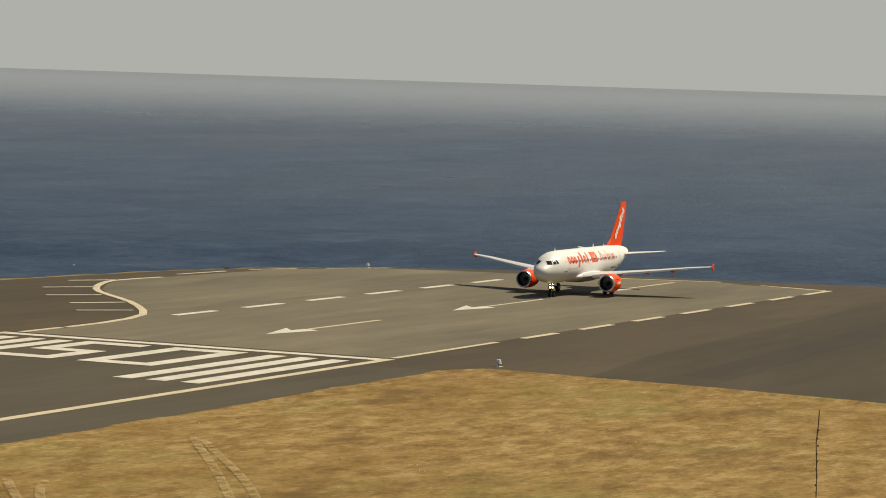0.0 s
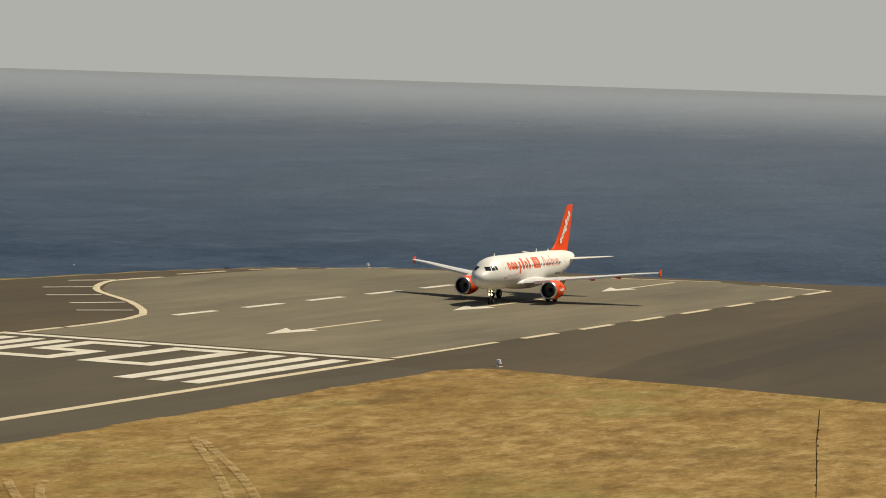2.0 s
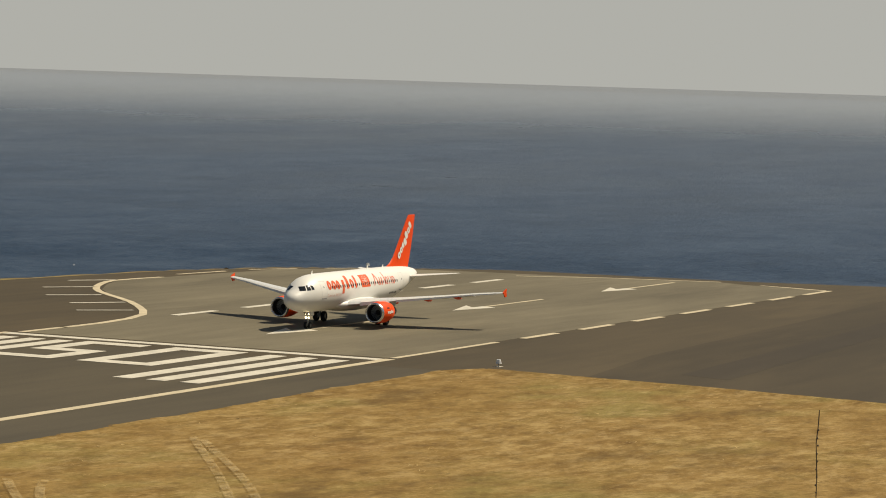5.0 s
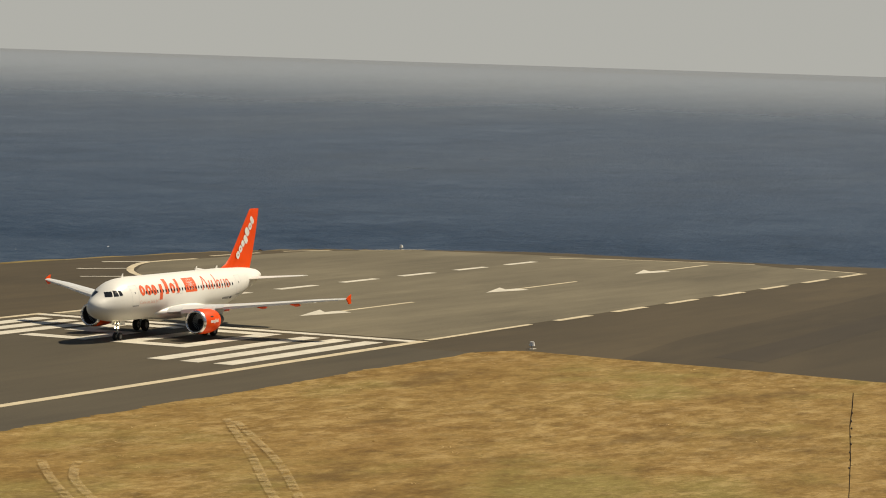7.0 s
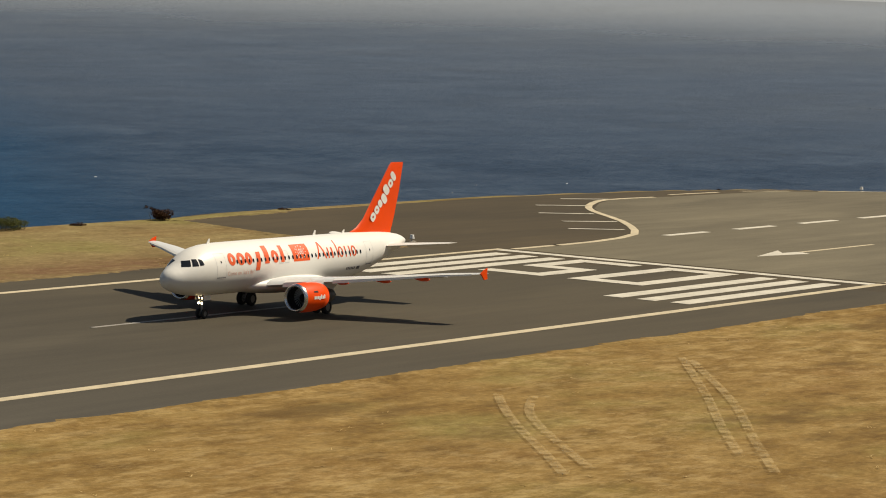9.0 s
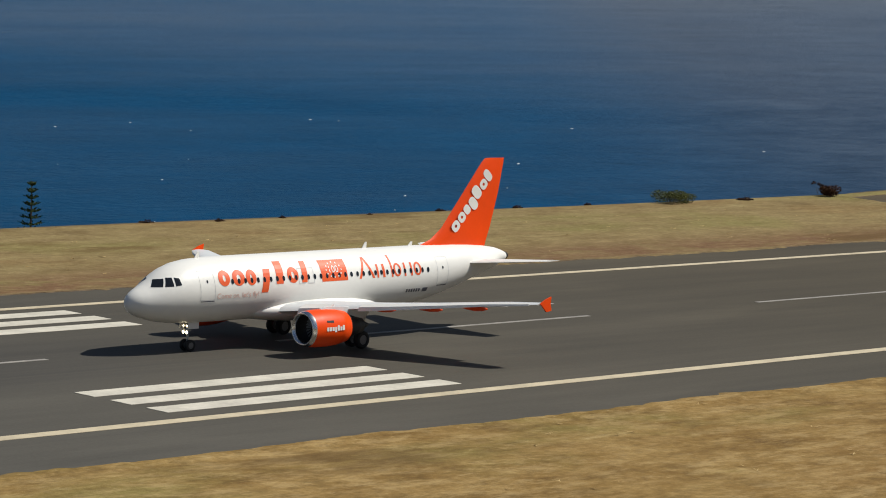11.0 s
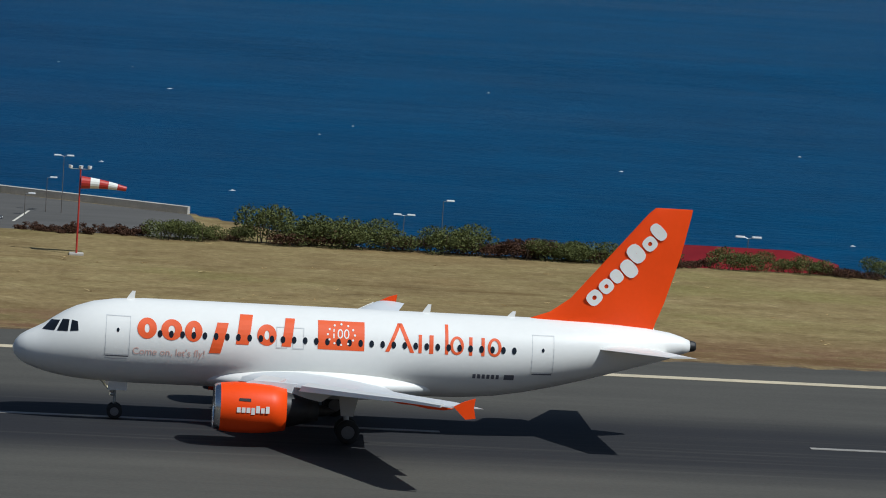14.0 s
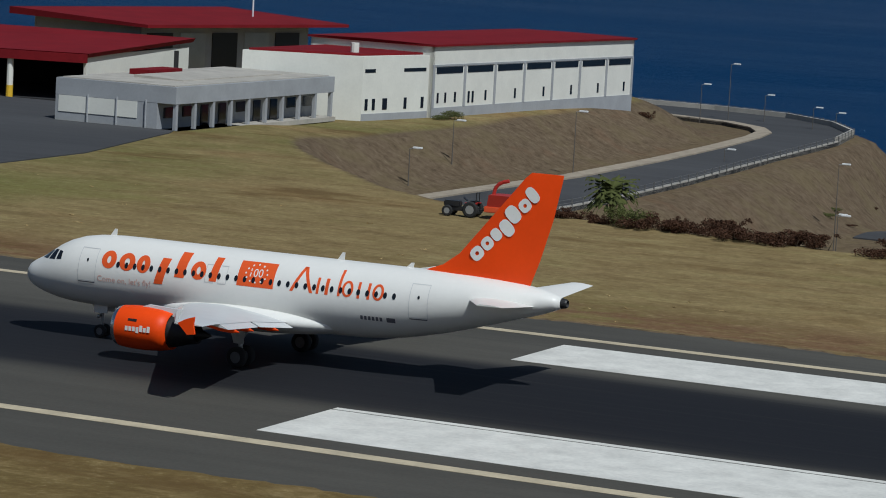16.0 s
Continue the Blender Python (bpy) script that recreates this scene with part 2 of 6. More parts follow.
M_TYRE = plain("tyre_rubber", (0.018, 0.018, 0.018), 0.85, var=0.3)
M_GLASS = plain("dark_window_glass", (0.012, 0.015, 0.02), 0.12, var=0.2)
M_BARS = plain("dark_lettering", (0.10, 0.10, 0.12), 0.5, var=0.1)
M_SEAM = plain("panel_seam_grey", (0.58, 0.58, 0.57), 0.5, var=0.1)


def glow(name, colour, strength):
    m, t, b = nodes_of(name)
    b.inputs["Emission Color"].default_value = (*colour, 1)
    b.inputs["Emission Strength"].default_value = strength
    b.inputs["Base Color"].default_value = (*colour, 1)
    return m


M_HAZE = glow("hazy_air", (0.382, 0.411, 0.443), 1.0)
M_HAZE.node_tree.nodes["Principled BSDF"].inputs["Base Color"].default_value = (0, 0, 0, 1)
M_HAZE.node_tree.nodes["Principled BSDF"].inputs["Specular IOR Level"].default_value = 0
M_LIGHT = glow("landing_light_lens", (1.0, 0.82, 0.5), 8.0)


# ---- mesh helpers ----
def part(name, bm, material, parent=None, label="", smooth=False):
    me = bpy.data.meshes.new(name)
    bmesh.ops.recalc_face_normals(bm, faces=bm.faces)
    if smooth:
        for f in bm.faces:
            f.smooth = True
    bm.to_mesh(me)
    bm.free()
    me.materials.append(material)
    ob = new(name, me)
    if parent is not None:
        ob.parent = parent
    if label:
        tagged(ob, label)
    return ob


def soft_edges(ob, degrees=35):
    """Smooth shading with hard edges kept."""
    me = ob.data
    me.polygons.foreach_set("use_smooth", [True] * len(me.polygons))
    me.set_sharp_from_angle(angle=radians(degrees))
    return ob


def box(bm, x0, x1, y0, y1, z0, z1, bevel=0.0):
    made = bmesh.ops.create_cube(bm, size=1.0)
    vs = made["verts"]
    for v in vs:
        v.co = Vector((x0 + (v.co.x + 0.5) * (x1 - x0), y0 + (v.co.y + 0.5) * (y1 - y0), z0 + (v.co.z + 0.5) * (z1 - z0)))
    if bevel:
        es = list({e for v in vs for e in v.link_edges})
        bmesh.ops.bevel(bm, geom=es, offset=bevel, segments=2, affect="EDGES")
    return bm


def boxed(*args, **kw):
    return box(bmesh.new(), *args, **kw)


def prism(bm, ring, z0, z1):
    """An upright prism over a ring of (x, y); z0 and z1 may be functions of (x, y)."""
    low = [bm.verts.new((x, y, z0(x, y) if callable(z0) else z0)) for x, y in ring]
    top = [bm.verts.new((x, y, z1(x, y) if callable(z1) else z1)) for x, y in ring]
    n = len(ring)
    bm.faces.new(low[::-1])
    bm.faces.new(top)
    for i in range(n):
        bm.faces.new((low[i], low[(i + 1) % n], top[(i + 1) % n], top[i]))
    return bm


def hull_of(bm, low, top):
    """A closed solid between two rings of points of equal count."""
    a = [bm.verts.new(p) for p in low]
    b = [bm.verts.new(p) for p in top]
    n = len(a)
    bm.faces.new(a[::-1])
    bm.faces.new(b)
    for i in range(n):
        bm.faces.new((a[i], a[(i + 1) % n], b[(i + 1) % n], b[i]))
    return bm


def tube(bm, a, b, r0, r1=None, n=8):
    a, b = Vector(a), Vector(b)
    r1 = r0 if r1 is None else r1
    q = (b - a).to_track_quat("Z", "Y")
    rings = []
    for c, r in ((a, r0), (b, r1)):
        rings.append([bm.verts.new(c + q @ Vector((r * math.cos(k * math.tau / n), r * math.sin(k * math.tau / n), 0))) for k in range(n)])
    bm.faces.new(rings[0][::-1])
    bm.faces.new(rings[1])
    for k in range(n):
        bm.faces.new((rings[0][k], rings[0][(k + 1) % n], rings[1][(k + 1) % n], rings[1][k]))
    return bm


def lathe(bm, profile, axis_y=0.0, axis_z=0.0, n=32):
    """Turns a profile of (x, radius) round an axis along x."""
    rings = []
    for x, r in profile:
        rings.append([bm.verts.new((x, axis_y + r * math.cos(k * math.tau / n), axis_z + r * math.sin(k * math.tau / n))) for k in range(n)])
    for p, q in zip(rings, rings[1:]):
        for k in range(n):
            bm.faces.new((p[k], p[(k + 1) % n], q[(k + 1) % n], q[k]))
    return bm, rings


def thing(name, label, category, group="", at=None):
    ob = new(name)
    if at is not None:
        ob.matrix_basis = at
    return tagged(ob, label, category, group)

# ---- the land and the sea ----
def ease(u):
    u = min(max(u, 0.0), 1.0)
    return u * u * (3 - 2 * u)


COAST = [(-900, 312), (-250, 308), (-215, 306), (-190, 330), (-178, 408), (-150, 400), (-137, 390), (-120, 382), (-75, 385), (-47, 353), (-7, 327), (19, 306), (60, 250),
         (110, 140), (140, 90), (165, 76), (200, 73), (300, 70), (344, 68.5), (364, 65.5), (381, 63), (401, 56.5), (414, 45), (425.5, 30), (428, 12), (431, -8), (437, -25), (452, -80), (480, -600)]
KERB_X = [(110, -138.2), (145.5, -137.7), (173, -137.0), (204.6, -138.7), (229.8, -140.9), (250.8, -143.3), (262, -146)]
RAIL_X = [(110, -122.9), (142, -122.6), (161, -123.0), (184, -124.9), (204.5, -127.0), (230.4, -129.4), (256.4, -131.8), (272, -134.6), (285, -142), (295, -152), (298.6, -165), (303, -200)]
EDGE = [(-160, 142), (-153, 134), (-135, 111), (-121, 95), (-112, 89), (-75, 83), (-38, 79), (0, 78.5), (47, 77), (81, 74.5), (98, 73), (141, 69.5), (165, 68), (197, 67.5), (246, 67), (274, 66.5), (300, 69)]


def along(table, x):
    if x <= table[0][0]:
        return table[0][1]
    for (x0, y0), (x1, y1) in zip(table, table[1:]):
        if x <= x1:
            return y0 + (y1 - y0) * (x - x0) / (x1 - x0)
    return table[-1][1]


def coast_y(x):
    return along(COAST, x) if x < 480 else -900.0


def strip_edge(x):
    return along(EDGE, x)


def bench(x, y):
    """The ground below the airfield: bank, road and parking."""
    kerb, rail = along(KERB_X, y), along(RAIL_X, y)
    shelf = ease((kerb - 2.6 - x) / 13) * ease((258 - y) / 12)
    z = -0.6 * shelf - 5.6 * (1 - shelf)
    low = -12.2 - 8.6 * ease((y - 205) / 85)
    low += (-22.7 - low) * max(ease((x + 96) / 12), ease((x + 104.5) / 4) * ease((y - 228.5) / 4))
    return z + (low + 5.6) * ease((x - rail - 1.5) / 13)


def land(x, y):
    z = 25.0 * min(max((-95 - y) / 56, 0.0), 1.0) ** 2
    if y < -152:
        z += (-152 - y) * 0.12
    e = strip_edge(x)
    if y > e:
        z = bench(x, y) * ease((y - e) / 15)
    c = coast_y(x)
    if y > c:
        z -= 70 * ease((y - c) / 34)
    return z


def rail_x(y):
    return along(RAIL_X, y)


def make_land():
    xs = sorted(set([-900, -700, -560, -460, -400] + list(range(-350, -200, 6)) + list(range(-200, -90, 2)) + list(range(-90, 300, 3)) + list(range(300, 470, 2)) + [480, 500, 540]))
    ys = sorted(set([-600, -450, -350, -280, -230, -200, -180] + list(range(-165, -20, 4)) + [-15, 0, 15] + list(range(22, 446, 2)) + [450, 456]))
    rough = lambda x, y: 0.35 * noise.noise(Vector((x * 0.05, y * 0.05, 0))) + 0.12 * noise.noise(Vector((x * 0.3, y * 0.3, 3)))
    verts, faces = [], []
    for y in ys:
        for x in xs:
            z = land(x, y)
            if z < -1.5 and z > -60:
                z += rough(x, y) * (0.3 if abs(z + 5.6) < 0.7 or z < -21 or x > rail_x(y) + 13 else 2.2)
            elif y < -33 or y > 33:
                z += rough(x, y) * 0.25 * min(abs(y) - 33, 10) / 10 if x < 262 and y < 60 else 0
            verts.append((x, y, z))
    n = len(xs)
    for j in range(len(ys) - 1):
        for i in range(n - 1):
            a = j * n + i
            faces.append((a, a + 1, a + n + 1, a + n))
    me = bpy.data.meshes.new("ground")
    me.from_pydata(verts, [], faces)
    me.polygons.foreach_set("use_smooth", [True] * len(me.polygons))
    me.materials.append(M_GRASS)
    return tagged(new("ground", me), "dry yellow-brown grass on a levelled airfield above the sea", "ground", kind="structure")


def make_sea_sheet():
    radii = [20, 120, 200, 260, 320] + [360 + 30 * i for i in range(38)] + [1500 * (4850 / 1500) ** (i / 60) for i in range(1, 61)]
    n = 240
    verts, faces = [], []
    for r in radii:
        e = -84.75 / r if r <= 1500 else -0.0565 + 0.0578 * ((r - 1500) / 3350) ** 0.62
        for k in range(n):
            a = k * math.tau / n
            verts.append((EYE.x + r * math.sin(a), EYE.y + r * math.cos(a), EYE.z + e * r))
    for j in range(len(radii) - 1):
        for k in range(n):
            a, b = j * n + k, j * n + (k + 1) % n
            faces.append((a, a + n, b + n, b))
    me = bpy.data.meshes.new("sea")
    me.from_pydata(verts, [], faces)
    me.polygons.foreach_set("use_smooth", [True] * len(me.polygons))
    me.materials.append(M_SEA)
    return tagged(new("sea", me), "wide deep blue ocean under a hazy horizon", "sea", kind="structure")


def make_haze():
    """The hazy air that closes the view beyond the sea."""
    n, r = 240, 4900.0
    bm = bmesh.new()
    rows = [[bm.verts.new((EYE.x + r * math.sin(k * math.tau / n), EYE.y + r * math.cos(k * math.tau / n), EYE.z + z)) for k in range(n)] for z in (-60, 480)]
    for k in range(n):
        bm.faces.new((rows[0][k], rows[0][(k + 1) % n], rows[1][(k + 1) % n], rows[1][k]))
    ob = part("backdrop", bm, M_HAZE)
    return tagged(ob, "pale grey hazy sky above the sea horizon", "sky", kind="structure")


make_haze()
GROUND = make_land()
SEA = make_sea_sheet()


# ---- runway, turn pad and painted lines ----
def sheet(name, ring, z, material, label, kind="structure", parent=None):
    ob = part(name, prism(bmesh.new(), ring, z - 0.3, z), material, parent)
    return tagged(ob, label, "runway", kind=kind) if parent is None else ob


RUNWAY = sheet("runway", [(-420, -31.2), (268.5, -31.2), (268.5, 28.5), (-420, 28.5)], 0.05, M_ASPHALT, "long grey asphalt runway with dark tyre rubber along its centre")
PAD = sheet("pavement", [(268.5, -31.2), (272.6, -33.5), (270.5, -54), (266, -80), (262, -110), (446, -110), (443, -60), (435.5, -25), (429.5, -8), (426.5, 12), (424, 29.5), (412.5, 44), (399.5, 55),
                         (380, 61.3), (363, 63.8), (343, 66), (300, 65), (274, 62.5), (269, 46), (268.5, 28.5)], 0.05, M_APRON, "old brownish asphalt beside the turn pad at the runway end")
TURN = sheet("turn_pad", [(277, -21.2), (419, -21.6), (421, -9), (424.5, -3), (419.5, 12), (416, 30), (412, 43), (397, 52.6), (368, 54.6), (356, 55.2), (349, 52.8), (339.5, 48), (333.4, 43.4),
                          (324, 34.4), (312.5, 26), (301, 21.4), (285, 20.2), (277, 20.2)], 0.065, M_PAD, "dusty light asphalt turn pad at the runway end")


def stroke(name, pts, width, z=0.075, material=None, parent=None):
    """A painted line along points, as one thin strip."""
    bm = bmesh.new()
    rows = []
    for i, p in enumerate(pts):
        a, b = Vector(pts[max(i - 1, 0)]), Vector(pts[min(i + 1, len(pts) - 1)])
        d = (b - a).normalized()
        s = Vector((-d.y, d.x)) * width / 2
        p = Vector(p)
        rows.append([bm.verts.new((*(p + s), z)), bm.verts.new((*(p - s), z)), bm.verts.new((*(p - s), z - 0.02)), bm.verts.new((*(p + s), z - 0.02))])
    for p, q in zip(rows, rows[1:]):
        for k in range(4):
            bm.faces.new((p[k], p[(k + 1) % 4], q[(k + 1) % 4], q[k]))
    bm.faces.new(rows[0])
    bm.faces.new(rows[-1][::-1])
    return part(name, bm, material or M_LINE, parent or RUNWAY)


def bar(name, x0, x1, y0, y1, z=0.075, material=None, parent=None):
    return part(name, boxed(x0, x1, y0, y1, z - 0.02, z), material or M_LINE, parent or RUNWAY)


CENTRE = 0.6
bar("side_line", -420, 276, -22.35, -21.3, material=M_AGED)
bar("side_line", -420, 276, 21.2, 22.1, material=M_AGED)
bar("threshold_line", 274.0, 275.8, -21.2, 21.2)
for y in (-11.8, -15.2, -18.6, 12.2, 15.4, 18.6):
    bar("threshold_stripe", 241.5, 271.6, y - 0.95, y + 0.95)
for y in (-11.9, -15.2, -18.4, 11.9, 15.2, 18.5):
    bar("touchdown_stripe", 110, 132.8, y - 0.95, y + 0.95)
bar("aiming_block", -71, -19.3, -19.1, -11.3, material=M_BLOCK)
bar("aiming_block_border", -71, -19.5, -11.1, -10.55, material=M_BLOCK)
bar("aiming_block", -71, -19.5, 11.0, 18.7, material=M_BLOCK)
for i in range(5):
    bar("centre_dash", 184.3 - 48.65 * i, 214.2 - 48.65 * i, CENTRE - 0.23, CENTRE + 0.23, material=M_FAINT)


def digit(strokes, x0, x1, y0, y1):
    """A painted figure in a cell: strokes of (u, v) with u along the runway and v across it."""
    for a, b in strokes:
        p = [(x0 + (x1 - x0) * u, y0 + (y1 - y0) * v) for u, v in (a, b)]
        horizontal = abs(p[1][0] - p[0][0]) < 0.5
        w = 2.4 if horizontal else 1.9
        ext = 0.95 if horizontal else 1.2
        q0, q1 = Vector(p[0]), Vector(p[1])
        n = (q1 - q0).normalized() * ext
        stroke("figure_stroke", [q0 - n, q1 + n], w, z=0.075 + 0.004 * random.random())


digit([((0, 0), (0, 1)), ((0, 1), (1, 1)), ((1, 1), (1, 0)), ((1, 0), (0, 0))], 254.4, 271.2, -7.2, -1.0)
digit([((0, 0), (0, 1)), ((0, 0), (0.48, 0)), ((0.48, 0), (0.48, 1)), ((0.48, 1), (1, 1)), ((1, 1), (1, 0))], 254.4, 271.2, 3.7, 9.0)

# dashed edges, arrows and curves of the turn pad
for i in range(7):
    x0 = 309.2 + 16.65 * i
    if i < 6:
        bar("edge_dash", x0, x0 + 9.7, 20.2, 21.3, z=0.085, material=M_LINE, parent=TURN)
    bar("edge_dash", x0 - (0 if i < 6 else 1.5), x0 + 9.7, -22.2, -21.3, z=0.085, material=M_AGED, parent=TURN)
bar("edge_dash", 277, 302.5, -22.0, -21.3, z=0.085, material=M_AGED, parent=TURN)
for tip in (293.4, 341.5, 389.9):
    bm = bmesh.new()
    prism(bm, [(tip, 0.9), (tip + 9.2, 3.2), (tip + 6.6, 1.3), (tip + 9.4, 1.1), (tip + 9.4, 0.4), (tip + 8.6, -0.9)], 0.066, 0.085)
    part("arrow_head", bm, M_LINE, TURN)
    bar("arrow_tail", tip + 9.5, tip + 27.5, 0.45, 0.95, z=0.085, material=M_AGED, parent=TURN)
CURVE = [(284.9, 20.7), (293.1, 20.9), (300.9, 21.9), (307.5, 23.8), (312.8, 26.8), (318.0, 30.4), (323.7, 34.8), (328.6, 39.3), (332.9, 43.5), (336.2, 46.4), (339.8, 49.0), (344.2, 51.5),
         (348.8, 53.6), (352.5, 55.0), (355.8, 55.7), (361, 55.6), (367.1, 55.0)]
stroke("curve_line", CURVE, 0.9, z=0.085, material=M_AGED, parent=TURN)
stroke("curve_line", [(374, 56.5), (386, 55.5)], 0.7, z=0.085, material=M_AGED, parent=TURN)
stroke("curve_line", [(392, 55.0), (400, 51.5)], 0.7, z=0.085, material=M_AGED, parent=TURN)
stroke("curve_line", [(404, 49.0), (413.5, 43.0)], 0.7, z=0.085, material=M_AGED, parent=TURN)
stroke("edge_line", [(411.8, 22.5), (419, 11.6), (424.4, -3.9)], 0.7, z=0.085, material=M_AGED, parent=TURN)
stroke("edge_line", [(421.7, -10.8), (418.4, -21.7)], 0.8, z=0.085, material=M_AGED, parent=TURN)
bar("edge_line", 277, 286, 20.3, 21.2, z=0.085, material=M_AGED, parent=TURN)
for a, b in (((307.2, 32.3), (312.2, 27.8)), ((316.5, 38.7), (322.5, 34.8)), ((325.5, 47.5), (331, 43.0)), ((337.2, 55.1), (343, 51.0)), ((350.9, 59.7), (357, 56.0))):
    stroke("chevron_line", [a, b], 0.75, z=0.085, material=M_LINE, parent=PAD)
# dry turf creeping over the edges of the asphalt
def make_turf(path, seed):
    """A ragged strip of turf along a path with the asphalt on its right."""
    verts, faces = [], []
    for (ax, ay), (bx, by) in zip(path, path[1:]):
        d = Vector((bx - ax, by - ay))
        n = max(1, int(d.length / 0.6))
        side = Vector((d.y, -d.x)).normalized()
        for i in range(n + 1):
            p = Vector((ax, ay)) + d * i / n
            q = Vector((p.x, p.y, seed))
            w = 0.25 + 0.9 * max(0.0, noise.noise(q * 0.12) + 0.25) + 0.7 * max(0.0, noise.noise(q * 0.7)) + 0.35 * noise.noise(q * 2.3)
            base = len(verts)
            for off, z in ((-1.4, -0.03), (-0.2, 0.10), (max(w, 0.05) * 0.6, 0.115), (max(w, 0.05), 0.05)):
                v = p + side * off
                verts.append((v.x, v.y, z))
            if i:
                faces += [(base - 4 + k, base + k, base + k + 1, base - 3 + k) for k in range(3)]
    me = bpy.data.meshes.new("turf_edge")
    me.from_pydata(verts, [], faces)
    me.materials.append(M_GRASS)
    tagged(new("turf_edge", me), "ragged dry turf creeping over the asphalt edge", "grass", kind="stuff")


make_turf([(268.0, -31.2), (-220, -31.2)], 1.0)
make_turf([(-260, 28.5), (268.5, 28.5), (269, 46), (274, 62.5), (300, 65)], 2.0)
make_turf([(262, -110), (266, -80), (270.5, -54), (272.6, -33.5), (268.0, -31.2)], 3.0)
# darker worn asphalt and a strip of newer asphalt beside the pad
sheet("asphalt_apron", [(271.6, -44), (300, -40), (360, -37), (438.5, -31), (443.5, -61), (445.5, -108), (264, -108), (267.4, -80), (271, -54)], 0.056, M_WORN, "darker worn asphalt beside the turn pad")
sheet("asphalt_patch", [(279, -55.5), (281, -50), (352, -46), (440, -40), (443, -46), (350, -51)], 0.062, M_PATCH, "strip of darker repaired asphalt on the pavement")

# ---- the aircraft ----
# its own space: nose at x = 0, x aft, y to starboard, z up from the ground
STATIONS = [(0.02, 3.30, 3.20, 0.06), (0.12, 3.60, 2.93, 0.34), (0.35, 3.88, 2.68, 0.63), (0.7, 4.10, 2.48, 0.88), (1.1, 4.30, 2.33, 1.09), (1.5, 4.52, 2.21, 1.28), (1.9, 4.80, 2.11, 1.44),
            (2.4, 5.13, 2.01, 1.60), (3.0, 5.43, 1.93, 1.74), (3.8, 5.69, 1.86, 1.87), (4.8, 5.85, 1.82, 1.94), (6.2, 5.93, 1.80, 1.975), (8, 5.94, 1.80, 1.975), (11, 5.94, 1.80, 1.975),
            (14, 5.94, 1.80, 1.975), (17, 5.94, 1.80, 1.975), (20, 5.94, 1.80, 1.975), (21.8, 5.94, 1.84, 1.97), (23.5, 5.94, 1.98, 1.96), (25, 5.94, 2.24, 1.91), (26.5, 5.92, 2.58, 1.80),
            (28, 5.89, 2.98, 1.62), (29.5, 5.82, 3.42, 1.36), (31, 5.70, 3.86, 1.05), (32.2, 5.53, 4.22, 0.76), (32.8, 5.36, 4.46, 0.54), (33.2, 5.20, 4.62, 0.38)]


def section(x):
    for a, b in zip(STATIONS, STATIONS[1:]):
        if x <= b[0]:
            u = max(0.0, (x - a[0]) / (b[0] - a[0]))
            return [a[k] + (b[k] - a[k]) * u for k in (1, 2, 3)]
    return list(STATIONS[-1][1:])


def skin(x, z, off=0.012, side=-1):
    """The point of the hull's side at x and height z, a little proud of it."""
    top, low, half = section(x)
    c, h = (top + low) / 2, (top - low) / 2
    s = min(max((z - c) / h, -0.98), 0.98)
    y = half * math.sqrt(1 - s * s)
    n = Vector((0, y / half ** 2, (z - c) / h ** 2)).normalized()
    return Vector((x, side * (y + off * n.y), z + off * n.z))


def patch(bm, ring, side=-1, off=0.012, cuts=6):
    """A thin plate on the hull over a four-cornered field of (x, z), from its lower left round."""
    (ax, az), (bx, bz), (cx, cz), (dx, dz) = ring
    grid = []
    for j in range(cuts + 1):
        v = j / cuts
        row = []
        for i in range(4):
            u = i / 3
            x = (ax + (bx - ax) * u) * (1 - v) + (dx + (cx - dx) * u) * v
            z = (az + (bz - az) * u) * (1 - v) + (dz + (cz - dz) * u) * v
            row.append(bm.verts.new(skin(x, z, off, side)))
        grid.append(row)
    for j in range(cuts):
        for i in range(3):
            bm.faces.new((grid[j][i], grid[j][i + 1], grid[j + 1][i + 1], grid[j + 1][i]))
    return bm


def rounded(x0, x1, z0, z1, r, n=4):
    """A field with rounded corners as a ring of (x, z)."""
    out = []
    for cx, cz, a0 in ((x1 - r, z1 - r, 0), (x0 + r, z1 - r, 90), (x0 + r, z0 + r, 180), (x1 - r, z0 + r, 270)):
        for k in range(n + 1):
            a = radians(a0 + 90 * k / n)
            out.append((cx + r * math.cos(a), cz + r * math.sin(a)))
    return out


def fan(bm, ring, side=-1, off=0.014):
    vs = [bm.verts.new(skin(x, z, off, side)) for x, z in ring]
    cx, cz = sum(p[0] for p in ring) / len(ring), sum(p[1] for p in ring) / len(ring)
    mid = bm.verts.new(skin(cx, cz, off, side))
    for i in range(len(vs)):
        bm.faces.new((mid, vs[i], vs[(i + 1) % len(vs)]))
    return bm


def hoop(bm, cx, cz, rx, rz, w, side=-1, off=0.016, a0=0, a1=360, n=20, slant=0.0):
    """A flat ring or an arc of one on the hull."""
    prev = None
    for k in range(n + 1):
        a = radians(a0 + (a1 - a0) * k / n)
        pts = []
        for s in (1.0, 0.0):
            x, z = cx + (rx - w * (1 - s)) * math.cos(a), cz + (rz - w * 0.8 * (1 - s)) * math.sin(a)
            pts.append(bm.verts.new(skin(x + slant * (z - cz), z, off, side)))
        if prev:
            bm.faces.new((prev[0], pts[0], pts[1], prev[1]))
        prev = pts
    return bm


